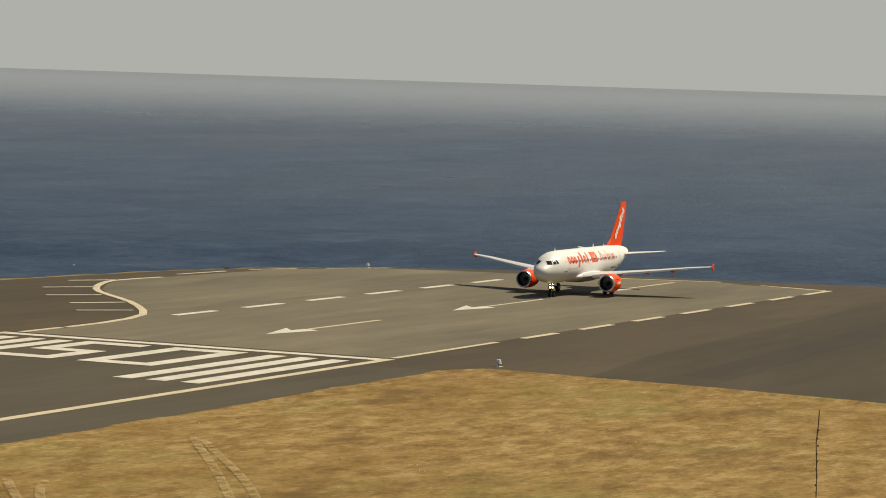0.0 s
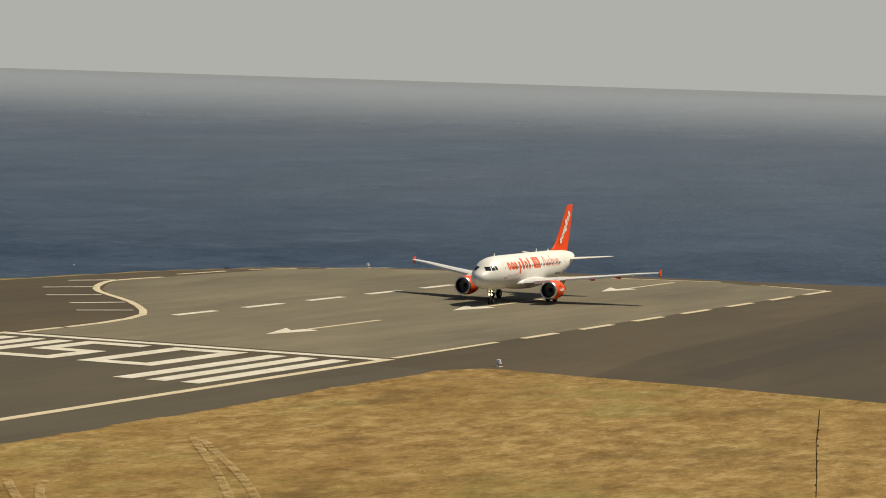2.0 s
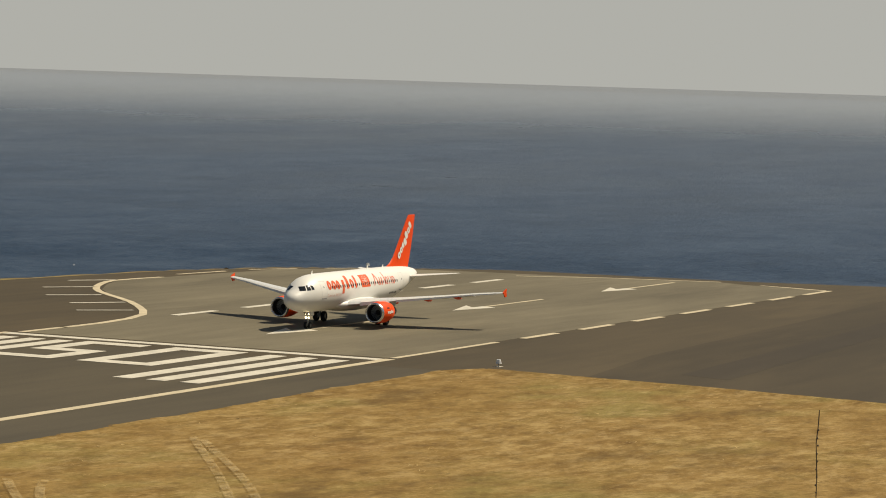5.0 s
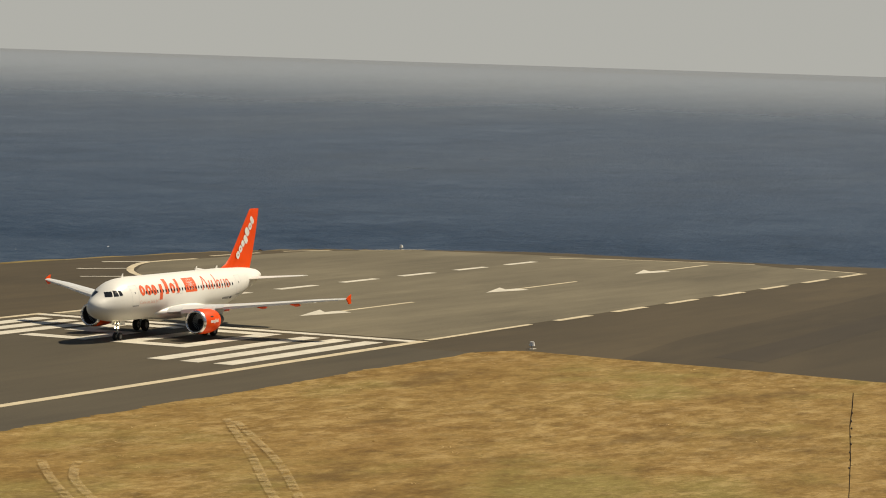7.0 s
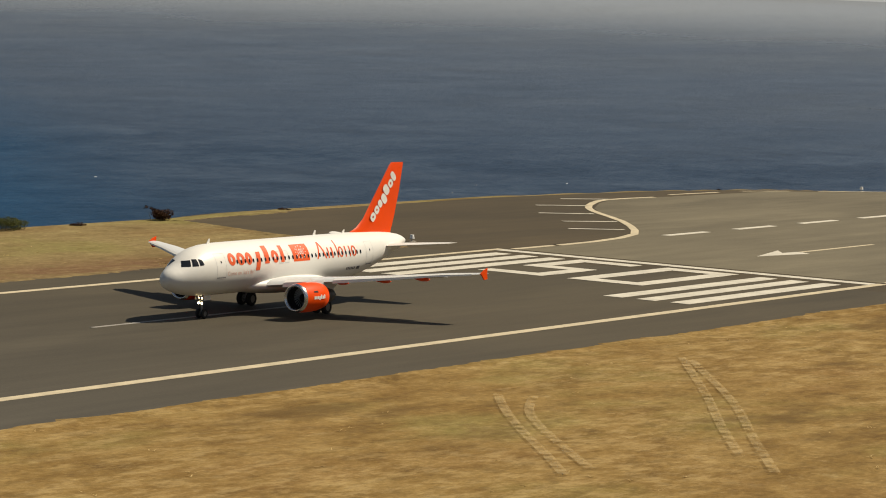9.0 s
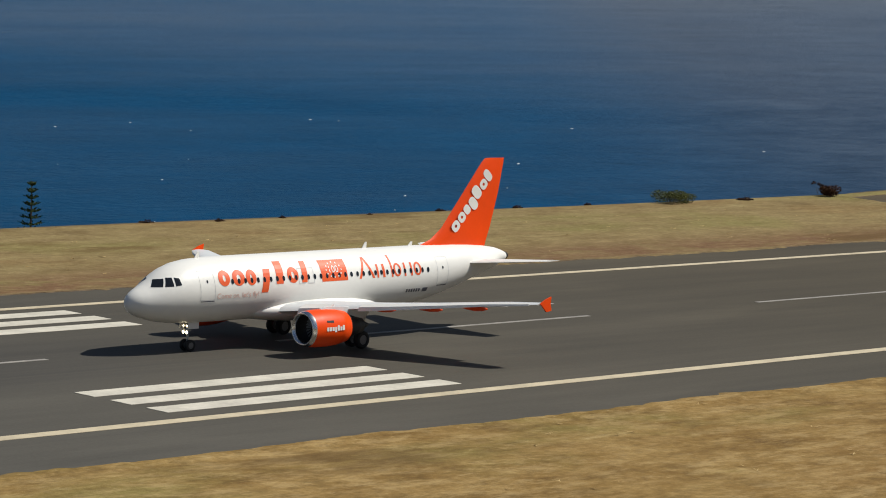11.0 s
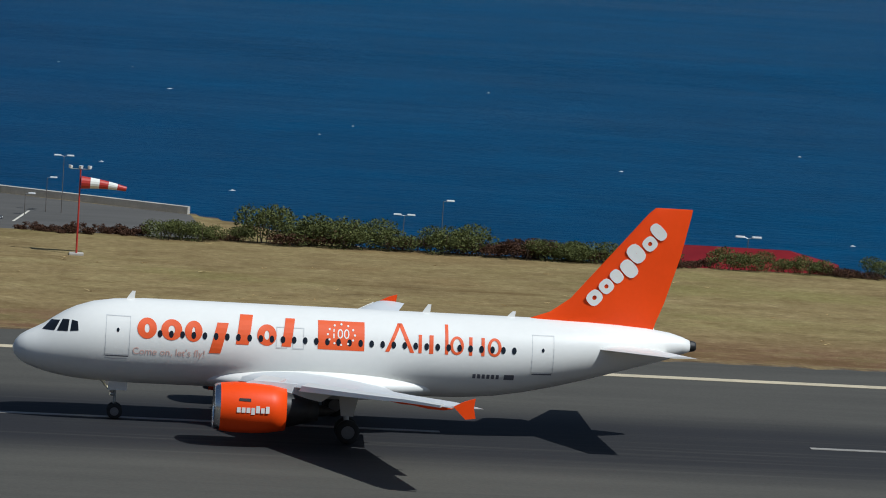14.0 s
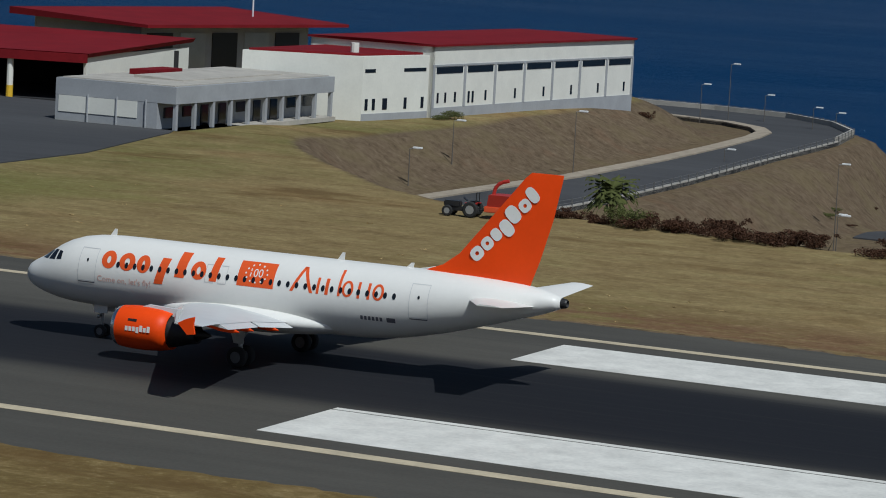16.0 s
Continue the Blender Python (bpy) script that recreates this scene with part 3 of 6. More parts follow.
def aerofoil(chord, thick, n=9):
    """Upper then lower surface of a section, from the leading edge round, as (x, z)."""
    up, down = [], []
    for i in range(n + 1):
        u = 0.5 - 0.5 * math.cos(math.pi * i / n)
        t = thick * chord * (1.48 * math.sqrt(u) - 0.63 * u - 1.76 * u ** 2 + 1.42 * u ** 3 - 0.5 * u ** 4)
        camber = 0.02 * chord * math.sin(math.pi * u)
        up.append((u * chord, camber + t))
        down.append((u * chord, camber - t * 0.75))
    return up + down[-2:0:-1]


def wing_mesh(rows, side):
    """A lifting surface through rows of (leading x, span y, height z, chord, thickness)."""
    bm = bmesh.new()
    rings = []
    for x, y, z, c, th in rows:
        rings.append([bm.verts.new((x + u, side * y, z + w)) for u, w in aerofoil(c, th)])
    for p, q in zip(rings, rings[1:]):
        for k in range(len(p)):
            bm.faces.new((p[k], p[(k + 1) % len(p)], q[(k + 1) % len(p)], q[k]))
    bm.faces.new(rings[0])
    bm.faces.new(rings[-1][::-1])
    return bm


WING = [(10.4, 1.2, 2.35, 7.6, 0.12), (11.6, 3.0, 2.55, 6.4, 0.12), (13.6, 6.4, 2.95, 4.4, 0.11), (15.7, 10.3, 3.38, 3.3, 0.105), (18.0, 14.4, 3.88, 2.2, 0.10), (19.25, 16.75, 4.08, 1.55, 0.10)]


def wing_at(y):
    for a, b in zip(WING, WING[1:]):
        if a[1] <= y <= b[1]:
            u = (y - a[1]) / (b[1] - a[1])
            return [a[k] + (b[k] - a[k]) * u for k in range(5)]
    return list(WING[-1])


WHEELS = []
M_HUB = plain("dull_wheel_hub", (0.16, 0.16, 0.165), 0.5, metal=0.4, var=0.2)


def letters(bm, text, x0, x1, z0, side, off):
    """Words from the built-in font laid on the hull between x0 and x1, with their foot at z0."""
    cu = bpy.data.curves.new("words", "FONT")
    cu.body, cu.resolution_u = text, 3
    ob = bpy.data.objects.new("words", cu)
    me = bpy.data.meshes.new_from_object(ob)
    low, high = min(v.co.x for v in me.vertices), max(v.co.x for v in me.vertices)
    k = (x1 - x0) / (high - low)
    vs = []
    for v in me.vertices:
        u = (v.co.x - low) * k
        vs.append(bm.verts.new(skin(x0 + u if side < 0 else x1 - u, z0 + v.co.y * k, off, side)))
    for f in me.polygons:
        bm.faces.new([vs[i] for i in f.vertices])
    bpy.data.objects.remove(ob)
    bpy.data.curves.remove(cu)
    bpy.data.meshes.remove(me)
    return bm


def make_aircraft():
    plane = thing("airliner", "white twin-engine airliner with orange tail and engines on the runway", "aircraft")
    # hull
    bm = bmesh.new()
    n = 48
    rings = []
    for x, top, low, half in STATIONS:
        c, h = (top + low) / 2, (top - low) / 2
        rings.append([bm.verts.new((x, half * math.sin(k * math.tau / n), c + h * math.cos(k * math.tau / n))) for k in range(n)])
    for p, q in zip(rings, rings[1:]):
        for k in range(n):
            bm.faces.new((p[k], p[(k + 1) % n], q[(k + 1) % n], q[k]))
    bm.faces.new(rings[0])
    bm.faces.new(rings[-1])
    part("fuselage", bm, M_WHITE, plane, "glossy white fuselage", smooth=True)
    bm = bmesh.new()
    lathe(bm, [(33.16, 0.30), (33.45, 0.25), (33.54, 0.2), (33.4, 0.16)], 0, 4.91, 20)
    part("tail_exhaust", bm, M_DARK, plane, "dark metal exhaust at the tail cone")
    # belly fairing
    bm = bmesh.new()
    rows = []
    for i in range(23):
        u = i / 22
        x = 8.5 + 12.7 * u
        k = math.sin(math.pi * min(max(u, 0.012), 0.988)) ** 0.42
        rows.append([bm.verts.new((x, 2.5 * k * math.cos(a), 2.40 + (0.92 if math.sin(a) > 0 else 0.90) * k * math.sin(a))) for a in [j * math.tau / 28 for j in range(28)]])
    for p, q in zip(rows, rows[1:]):
        for k in range(28):
            bm.faces.new((p[k], p[(k + 1) % 28], q[(k + 1) % 28], q[k]))
    bm.faces.new(rows[0])
    bm.faces.new(rows[-1])
    part("belly_fairing", bm, M_WHITE, plane, "white wing root fairing", smooth=True)
    for side in (-1, 1):
        w = part("wing", wing_mesh(WING, side), M_GREY, plane, "light grey swept wing")
        soft_edges(w, 50)
        # leading edge slats, lowered
        bm = bmesh.new()
        for y0, y1 in ((3.2, 4.9), (6.6, 16.3)):
            rs = []
            for i in range(5):
                y = y0 + (y1 - y0) * i / 4
                x, _, z, c, th = wing_at(y)
                rs.append([bm.verts.new((x + dx * c, side * y, z + dz * c)) for dx, dz in ((-0.055, -0.035), (-0.03, 0.025), (0.05, 0.065), (0.05, 0.050), (-0.015, -0.02))])
            for p, q in zip(rs, rs[1:]):
                for k in range(5):
                    bm.faces.new((p[k], p[(k + 1) % 5], q[(k + 1) % 5], q[k]))
            bm.faces.new(rs[0])
            bm.faces.new(rs[-1][::-1])
        part("slat", bm, M_WHITE, w, "white leading edge slat")
        # flaps, slightly lowered
        bm = bmesh.new()
        for y0, y1 in ((2.4, 6.2), (6.5, 13.2)):
            rs = []
            for i in range(5):
                y = y0 + (y1 - y0) * i / 4
                x, _, z, c, th = wing_at(y)
                e = x + c
                rs.append([bm.verts.new((e + dx, side * y, z + dz)) for dx, dz in ((-0.55, 0.06), (-0.1, 0.02), (0.5, -0.24), (-0.5, -0.12))])
            for p, q in zip(rs, rs[1:]):
                for k in range(4):
                    bm.faces.new((p[k], p[(k + 1) % 4], q[(k + 1) % 4], q[k]))
            bm.faces.new(rs[0])
            bm.faces.new(rs[-1][::-1])
        part("flap", bm, M_GREY, w, "grey flap slightly lowered")
        for y in (4.6, 8.4, 11.6):
            x, _, z, c, th = wing_at(y)
            bm = bmesh.new()
            prof = [(x + c - 1.7, 0.02), (x + c - 1.2, 0.12), (x + c - 0.4, 0.17), (x + c + 0.3, 0.13), (x + c + 0.75, 0.02)]
            lathe(bm, prof, side * y, 0, 12)
            for v in bm.verts:
                v.co.z = z - 0.28 - (v.co.x - (x + c)) * 0.12 + v.co.z * 1.15
            fair = part("flap_fairing", bm, M_ORANGE if y > 4 else M_GREY, w, "orange flap track fairing", smooth=True)
        # wing tip fence
        bm = bmesh.new()
        ring = [(19.45, 4.14), (19.9, 4.38), (20.4, 4.54), (20.35, 4.11), (20.45, 3.66), (20.0, 3.6)]
        a = [bm.verts.new((x, side * 16.78, z)) for x, z in ring]
        b = [bm.verts.new((x, side * 16.88, z)) for x, z in ring]
        bm.faces.new(a[::-1])
        bm.faces.new(b)
        for i in range(6):
            bm.faces.new((a[i], a[(i + 1) % 6], b[(i + 1) % 6], b[i]))
        part("wing_tip_fence", bm, M_ORANGE, w, "orange wing tip fence")
        # tailplane
        t = part("tailplane", wing_mesh([(27.9, 0.5, 4.62, 4.0, 0.09), (28.4, 1.3, 4.72, 3.6, 0.09), (31.0, 6.2, 5.2, 1.45, 0.08)], side), M_WHITE, plane, "white tailplane")
        soft_edges(t, 50)
        # engine
        ey, ez = side * 5.75, 1.80
        bm, rs = lathe(bmesh.new(), [(9.78, 0.86), (9.60, 0.93), (9.55, 1.00), (9.62, 1.07), (9.85, 1.13)], ey, ez, 36)
        eng = part("engine", lathe(bmesh.new(), [(9.85, 1.13), (10.5, 1.19), (11.4, 1.2), (12.2, 1.14), (12.95, 1.0), (12.95, 0.94), (12.3, 0.94)], ey, ez, 36)[0], M_ORANGE, plane, "orange engine cowling", smooth=True)
        part("inlet_lip", bm, M_METAL, eng, "polished metal inlet lip", smooth=True)
        bm, rs = lathe(bmesh.new(), [(9.78, 0.86), (10.7, 0.84), (10.75, 0.3), (10.4, 0.12), (10.25, 0.01)], ey, ez, 28)
        part("fan", bm, M_DARK, eng, "dark fan and spinner inside the inlet", smooth=True)
        bm = bmesh.new()
        for k in range(24):
            a = k * math.tau / 24
            c, s = math.cos(a), math.sin(a)
            v = [bm.verts.new((x, ey + r * c - o * s, ez + r * s + o * c)) for x, r, o in ((10.62, 0.28, -0.02), (10.62, 0.82, -0.08), (10.69, 0.82, 0.06), (10.69, 0.28, 0.03))]
            bm.faces.new(v)
        part("fan_blades", bm, M_STEEL, eng)
        bm, rs = lathe(bmesh.new(), [(12.4, 0.93), (13.1, 0.84), (13.9, 0.62), (14.5, 0.5), (14.4, 0.4)], ey, ez, 28)
        part("core_nozzle", bm, M_DARK, eng, "dark metal core nozzle", smooth=True)
        bm, rs = lathe(bmesh.new(), [(14.2, 0.36), (14.9, 0.22), (15.3, 0.03)], ey, ez, 20)
        part("exhaust_cone", bm, M_DARK, eng, smooth=True)
        bm = bmesh.new()
        low = [(10.8, ey - 0.16, 2.9), (10.8, ey + 0.16, 2.9), (14.6, ey + 0.2, 2.25), (14.6, ey - 0.2, 2.25)]
        top = [(11.4, ey - 0.1, 3.12), (11.4, ey + 0.1, 3.12), (15.6, ey + 0.14, 2.95), (15.6, ey - 0.14, 2.95)]
        part("pylon", hull_of(bm, low, top), M_GREY, eng, "grey engine pylon")
        # white mark on the cowling: plain blocks
        bm = bmesh.new()
        def cowl(x, a, r=1.2):
            u = (x - 9.55) / 3.4
            rr = 1.215 - 0.19 * max(0, (x - 11.6) / 1.35) ** 2
            return (x, ey + side * rr * math.cos(a), ez + rr * math.sin(a))
        for i, (h0, h1) in enumerate(((0.0, 0.2), (0.0, 0.2), (0.0, 0.2), (-0.07, 0.2), (0.0, 0.28), (0.0, 0.2), (0.0, 0.27))):
            x0 = 10.6 + 0.225 * i
            x1 = x0 + 0.175
            vs = [bm.verts.new(cowl(x, a - 0.04)) for x, a in ((x0, h0), (x1, h0), (x1, h1), (x0, h1))]
            bm.faces.new(vs)
        part("cowling_mark", bm, M_WHITE, eng, "row of plain white blocks")
        bm = bmesh.new()
        for x0, x1, a0, a1 in ((10.7, 11.25, 0.42, 0.52),):
            bm.faces.new([bm.verts.new(cowl(x, a)) for x, a in ((x0, a0), (x1, a0 - 0.03), (x1, a1), (x0, a1))])
        part("cowling_vent", bm, M_DARK, eng)
        # cabin windows, doors
        for i in range(33):
            x = 7.02 + 0.5375 * i
            bm = fan(bmesh.new(), [(x + 0.115 * math.cos(k * math.tau / 10), 4.52 + 0.17 * math.sin(k * math.tau / 10)) for k in range(10)], side, 0.02)
            part("cabin_window", bm, M_GLASS, plane)
        for x0, x1, z0, z1 in ((4.42, 5.6, 3.4, 5.25), (25.1, 26.2, 3.45, 5.3), (12.6, 13.15, 4.1, 5.1), (13.4, 13.95, 4.1, 5.1)):
            bm = bmesh.new()
            w_ = 0.035
            for f in (((x0, z0), (x0 + w_, z0), (x0 + w_, z1), (x0, z1)), ((x1 - w_, z0), (x1, z0), (x1, z1), (x1 - w_, z1)), ((x0, z1 - w_), (x1, z1 - w_), (x1, z1), (x0, z1)), ((x0, z0), (x1, z0), (x1, z0 + w_ * 1.6), (x0, z0 + w_ * 1.6))):
                patch(bm, f, side, 0.010)
            d = part("door", bm, M_SEAM, plane, "door outline in the white hull")
            if x1 - x0 > 0.8:
                part("door_window", fan(bmesh.new(), [((x0 + x1) / 2 + 0.07 * math.cos(k), 4.6 + 0.1 * math.sin(k)) for k in [j * math.tau / 8 for j in range(8)]], side, 0.016), M_GLASS, d)
                part("door_sill", patch(bmesh.new(), ((x0 + 0.05, z0 - 0.07), (x1 - 0.05, z0 - 0.07), (x1 - 0.05, z0 - 0.01), (x0 + 0.05, z0 - 0.01)), side, 0.02, 2), M_BARS, d)
        # cockpit panes
        for ring in (((1.40, 4.30), (1.98, 4.33), (2.24, 4.80), (1.82, 4.73)), ((2.10, 4.34), (2.62, 4.37), (2.68, 4.88), (2.36, 4.86)), ((2.74, 4.39), (3.13, 4.44), (3.08, 4.84), (2.80, 4.88))):
            bm = patch(bmesh.new(), ring, side, 0.02)
            part("cockpit_window", bm, M_GLASS, plane, "dark cockpit window")
        # lettering drawn as plain orange shapes
        for x0, x1, z0, z1 in ((5.92, 6.86, 4.26, 5.22), (7.06, 8.08, 4.24, 5.2), (8.2, 9.05, 4.22, 5.18), (9.2, 10.3, 3.72, 5.15), (10.42, 11.58, 4.2, 5.55), (11.68, 12.62, 4.2, 5.18), (12.74, 13.5, 4.2, 5.48)):
            tall = z1 - z0 > 1.1
            bm = bmesh.new()
            m0 = (x0 + x1) / 2
            if z0 < 4.0:
                patch(bm, ((x0 + 0.2, z0), (x0 + 0.75, z0), (x1, z1), (x1 - 0.55, z1)), side, 0.016)
            elif tall:
                wide = 0.28 if z1 > 5.5 else 0.2
                patch(bm, ((m0 - wide - 0.05, z0), (m0 + wide, z0), (m0 + wide + 0.18, z1), (m0 - wide + 0.12, z1)), side, 0.016)
            else:
                hoop(bm, (x0 + x1) / 2, (z0 + z1) / 2, (x1 - x0) / 2, (z1 - z0) / 2, 0.35, side)
            part("hull_mark", bm, M_ORANGE2, plane, "bold plain orange shape")
        bm = bmesh.new()
        patch(bm, ((14.62, 4.16), (16.88, 4.16), (16.88, 5.47), (14.62, 5.47)), side, 0.012, 8)
        sq = part("emblem_panel", bm, M_ORANGE2, plane, "orange square emblem on the hull")
        bm = bmesh.new()
        letters(bm, "100", 15.36, 16.14, 4.70, side, 0.024)
        for k in range(12):
            a = k * math.tau / 12
            cx, cz = 15.75 + 0.66 * math.cos(a), 4.87 + 0.46 * math.sin(a)
            fan(bm, [(cx + 0.055 * math.cos(j), cz + 0.055 * math.sin(j)) for j in [q * math.tau / 6 for q in range(6)]], side, 0.024)
        tagged(part("emblem_dots", bm, M_WHITE, sq), "white number 100 in a ring of dots", kind="stuff")
        thin = [[((17.9, 4.2), (18.1, 4.2), (18.68, 5.5), (18.5, 5.5))], [((19.12, 4.2), (19.32, 4.2), (18.72, 5.5), (18.52, 5.5))],
                [(19.52, 19.68, 4.2, 5.05)], [(20.05, 20.25, 4.2, 5.05)], [(20.82, 20.98, 4.2, 5.55)], [(22.0, 22.16, 4.2, 5.05)], [(22.6, 22.76, 4.2, 5.05)]]
        for k, fields in enumerate(thin):
            bm = bmesh.new()
            for i, f in enumerate(fields):
                if not isinstance(f[0], tuple):
                    x0, x1, z0, z1 = f
                    f = ((x0, z0), (x1, z0), (x1, z1), (x0, z1))
                patch(bm, f, side, 0.014 + 0.002 * i, 4)
            part("hull_mark", bm, M_ORANGE2, plane, "thin plain orange shape")
        for cx in (21.4, 23.25):
            part("hull_mark", hoop(bmesh.new(), cx, 4.63, 0.34, 0.43, 0.15, side), M_ORANGE2, plane, "thin plain orange ring")
        slogan = part("slogan", letters(bmesh.new(), "Come on, let's fly!", 5.75, 9.2, 3.5, side, 0.014), M_PALE, plane)
        tagged(slogan, "faint pale orange words Come on, let's fly!", kind="stuff")
        bm = bmesh.new()
        for i in range(6):
            patch(bm, ((22.25 + 0.23 * i, 3.08), (22.4 + 0.23 * i, 3.08), (22.4 + 0.23 * i, 3.3), (22.25 + 0.23 * i, 3.3)), side, 0.012, 2)
        patch(bm, ((23.8, 3.06), (24.3, 3.06), (24.3, 3.32), (23.8, 3.32)), side, 0.012, 2)
        part("registration_bars", bm, M_BARS, plane, "small row of dark bars")
    # fin
    bm = bmesh.new()
    rows = []
    for z, x0, x1, th in ((5.5, 24.3, 31.3, 0.16), (5.95, 25.2, 31.42, 0.24), (6.3, 26.15, 31.55, 0.30), (7.0, 27.1, 31.8, 0.27), (9.3, 29.0, 32.45, 0.2), (11.4, 30.72, 32.86, 0.14), (11.7, 31.05, 32.9, 0.08)):
        rows.append([bm.verts.new((x0 + (x1 - x0) * u, s, z)) for u, s in ((0, 0), (0.06, th * 0.55), (0.3, th), (0.7, th * 0.7), (1, 0.02), (1, -0.02), (0.7, -th * 0.7), (0.3, -th), (0.06, -th * 0.55))])
    for p, q in zip(rows, rows[1:]):
        for k in range(9):
            bm.faces.new((p[k], p[(k + 1) % 9], q[(k + 1) % 9], q[k]))
    bm.faces.new(rows[0])
    bm.faces.new(rows[-1][::-1])
    fin = part("tail_fin", bm, M_ORANGE, plane, "bright orange tail fin")
    soft_edges(fin, 40)
    for side in (-1, 1):
        bm = bmesh.new()
        d = Vector((31.55 - 27.95, 0, 10.85 - 6.95)).normalized()
        up = Vector((-d.z, 0, d.x))
        spots = ((0.0, 0.78, 0, 0.72), (0.85, 1.55, 0, 0.7), (1.62, 2.2, 0, 0.7), (2.27, 2.95, -0.3, 0.68), (3.0, 3.75, -0.02, 0.98), (3.85, 4.55, 0, 0.7), (4.62, 5.2, 0, 0.95))
        o = Vector((28.25, side * 0.285, 6.6))
        for i, (a, b, c, e) in enumerate(spots):
            w_, h_ = (b - a) / 2, (e - c) / 2
            m0 = o + d * ((a + b) / 2) + up * ((c + e) / 2)
            ringed = i in (0, 1, 5)
            prev = None
            for k in range(17):
                t_ = k * math.tau / 16
                cs, sn = math.cos(t_), math.sin(t_)
                q = 3.0
                r_ = (abs(cs) ** q + abs(sn) ** q) ** (-1 / q)
                outer = bm.verts.new(m0 + d * (w_ * r_ * cs) + up * (h_ * r_ * sn))
                inner = bm.verts.new(m0 + d * (w_ * (0.3 if ringed else 0.02) * cs) + up * (h_ * (0.3 if ringed else 0.02) * sn))
                if prev:
                    bm.faces.new((prev[0], outer, inner, prev[1]))
                prev = (outer, inner)
        for v in bm.verts:
            v.co.y = side * (0.315 - (v.co.z - 6.2) * 0.031)
        part("fin_lettering", bm, M_WHITE, fin, "row of plain white shapes climbing the fin")
    # aerials
    for x, z in ((5.55, 5.86), (20.0, 5.93), (24.2, 5.93)):
        h = 0.42 if x < 24 else 0.28
        bm = hull_of(bmesh.new(), [(x - 0.2, -0.03, z), (x + 0.2, -0.03, z), (x + 0.2, 0.03, z), (x - 0.2, 0.03, z)], [(x + 0.08, -0.015, z + h), (x + 0.24, -0.015, z + h), (x + 0.24, 0.015, z + h), (x + 0.08, 0.015, z + h)])
        part("aerial", bm, M_WHITE, plane)
    # landing gear
    def wheel(x, y, r, w):
        bm, rs = lathe(bmesh.new(), [(-w / 2, r * 0.55), (-w / 2, r * 0.86), (-w * 0.36, r * 0.98), (0, r), (w * 0.36, r * 0.98), (w / 2, r * 0.86), (w / 2, r * 0.55)], 0, 0, 24)
        for v in bm.verts:
            v.co = Vector((v.co.y, v.co.x, v.co.z))
        tyre = part("wheel", bm, M_TYRE, plane, "black tyre with a grey hub", smooth=True)
        tyre.location = (x, y, r)
        bm, rs = lathe(bmesh.new(), [(-w * 0.42, r * 0.12), (-w * 0.40, r * 0.56), (w * 0.40, r * 0.56), (w * 0.42, r * 0.12)], 0, 0, 16)
        bm.faces.new(rs[0])
        bm.faces.new(rs[-1])
        for v in bm.verts:
            v.co = Vector((v.co.y, v.co.x, v.co.z))
        part("hub", bm, M_HUB, tyre)
        WHEELS.append((tyre, x, y, r))
    for y in (-0.26, 0.26):
        wheel(5.07, y, 0.38, 0.23)
    gear = part("nose_gear", tube(tube(bmesh.new(), (5.0, 0, 2.1), (5.07, 0, 0.38), 0.09, 0.07, 10), (5.07, -0.3, 0.38), (5.07, 0.3, 0.38), 0.05), M_STEEL, plane, "nose gear leg")
    part("drag_brace", tube(bmesh.new(), (4.2, 0, 2.0), (5.04, 0, 1.1), 0.05), M_STEEL, gear)
    for y in (-0.42, 0.42):
        part("gear_door", boxed(4.7, 5.6, y - 0.02, y + 0.02, 1.45, 2.1, bevel=0.01), M_WHITE, gear, "white gear door")
    for z, r in ((1.62, 0.085), (1.22, 0.12)):
        for y in (-0.16, 0.16):
            bm, rs = lathe(bmesh.new(), [(4.835, r * 0.2), (4.845, r * 0.7), (4.86, r * 0.92)], y, z, 12)
            bm.faces.new(rs[0])
            lamp = part("landing_light", bm, M_LIGHT, gear, "glowing landing light")
            bm, rs = lathe(bmesh.new(), [(4.82, r), (4.87, r * 1.02), (4.98, r * 0.75), (5.02, r * 0.3)], y, z, 12)
            bm.faces.new(rs[-1])
            part("lamp_housing", bm, M_STEEL, lamp)
    for side in (-1, 1):
        for y in (3.33, 4.26):
            wheel(16.1, side * y, 0.58, 0.42)
        leg = part("main_gear", tube(tube(bmesh.new(), (15.9, side * 3.7, 2.7), (16.1, side * 3.8, 0.58), 0.16, 0.12, 12), (16.1, side * 3.2, 0.58), (16.1, side * 4.4, 0.58), 0.08), M_STEEL, plane, "main gear leg")
        part("side_brace", tube(bmesh.new(), (15.9, side * 2.1, 2.3), (16.0, side * 3.7, 1.4), 0.07), M_STEEL, leg)
        part("gear_door", hull_of(bmesh.new(), [(15.75, side * 4.02, 1.3), (16.35, side * 4.02, 1.3), (16.35, side * 4.06, 1.3), (15.75, side * 4.06, 1.3)], [(15.5, side * 4.35, 2.75), (16.6, side * 4.35, 2.75), (16.6, side * 4.39, 2.75), (15.5, side * 4.39, 2.75)]), M_SEAM, leg, "grey gear door")
    return plane


PLANE = make_aircraft()

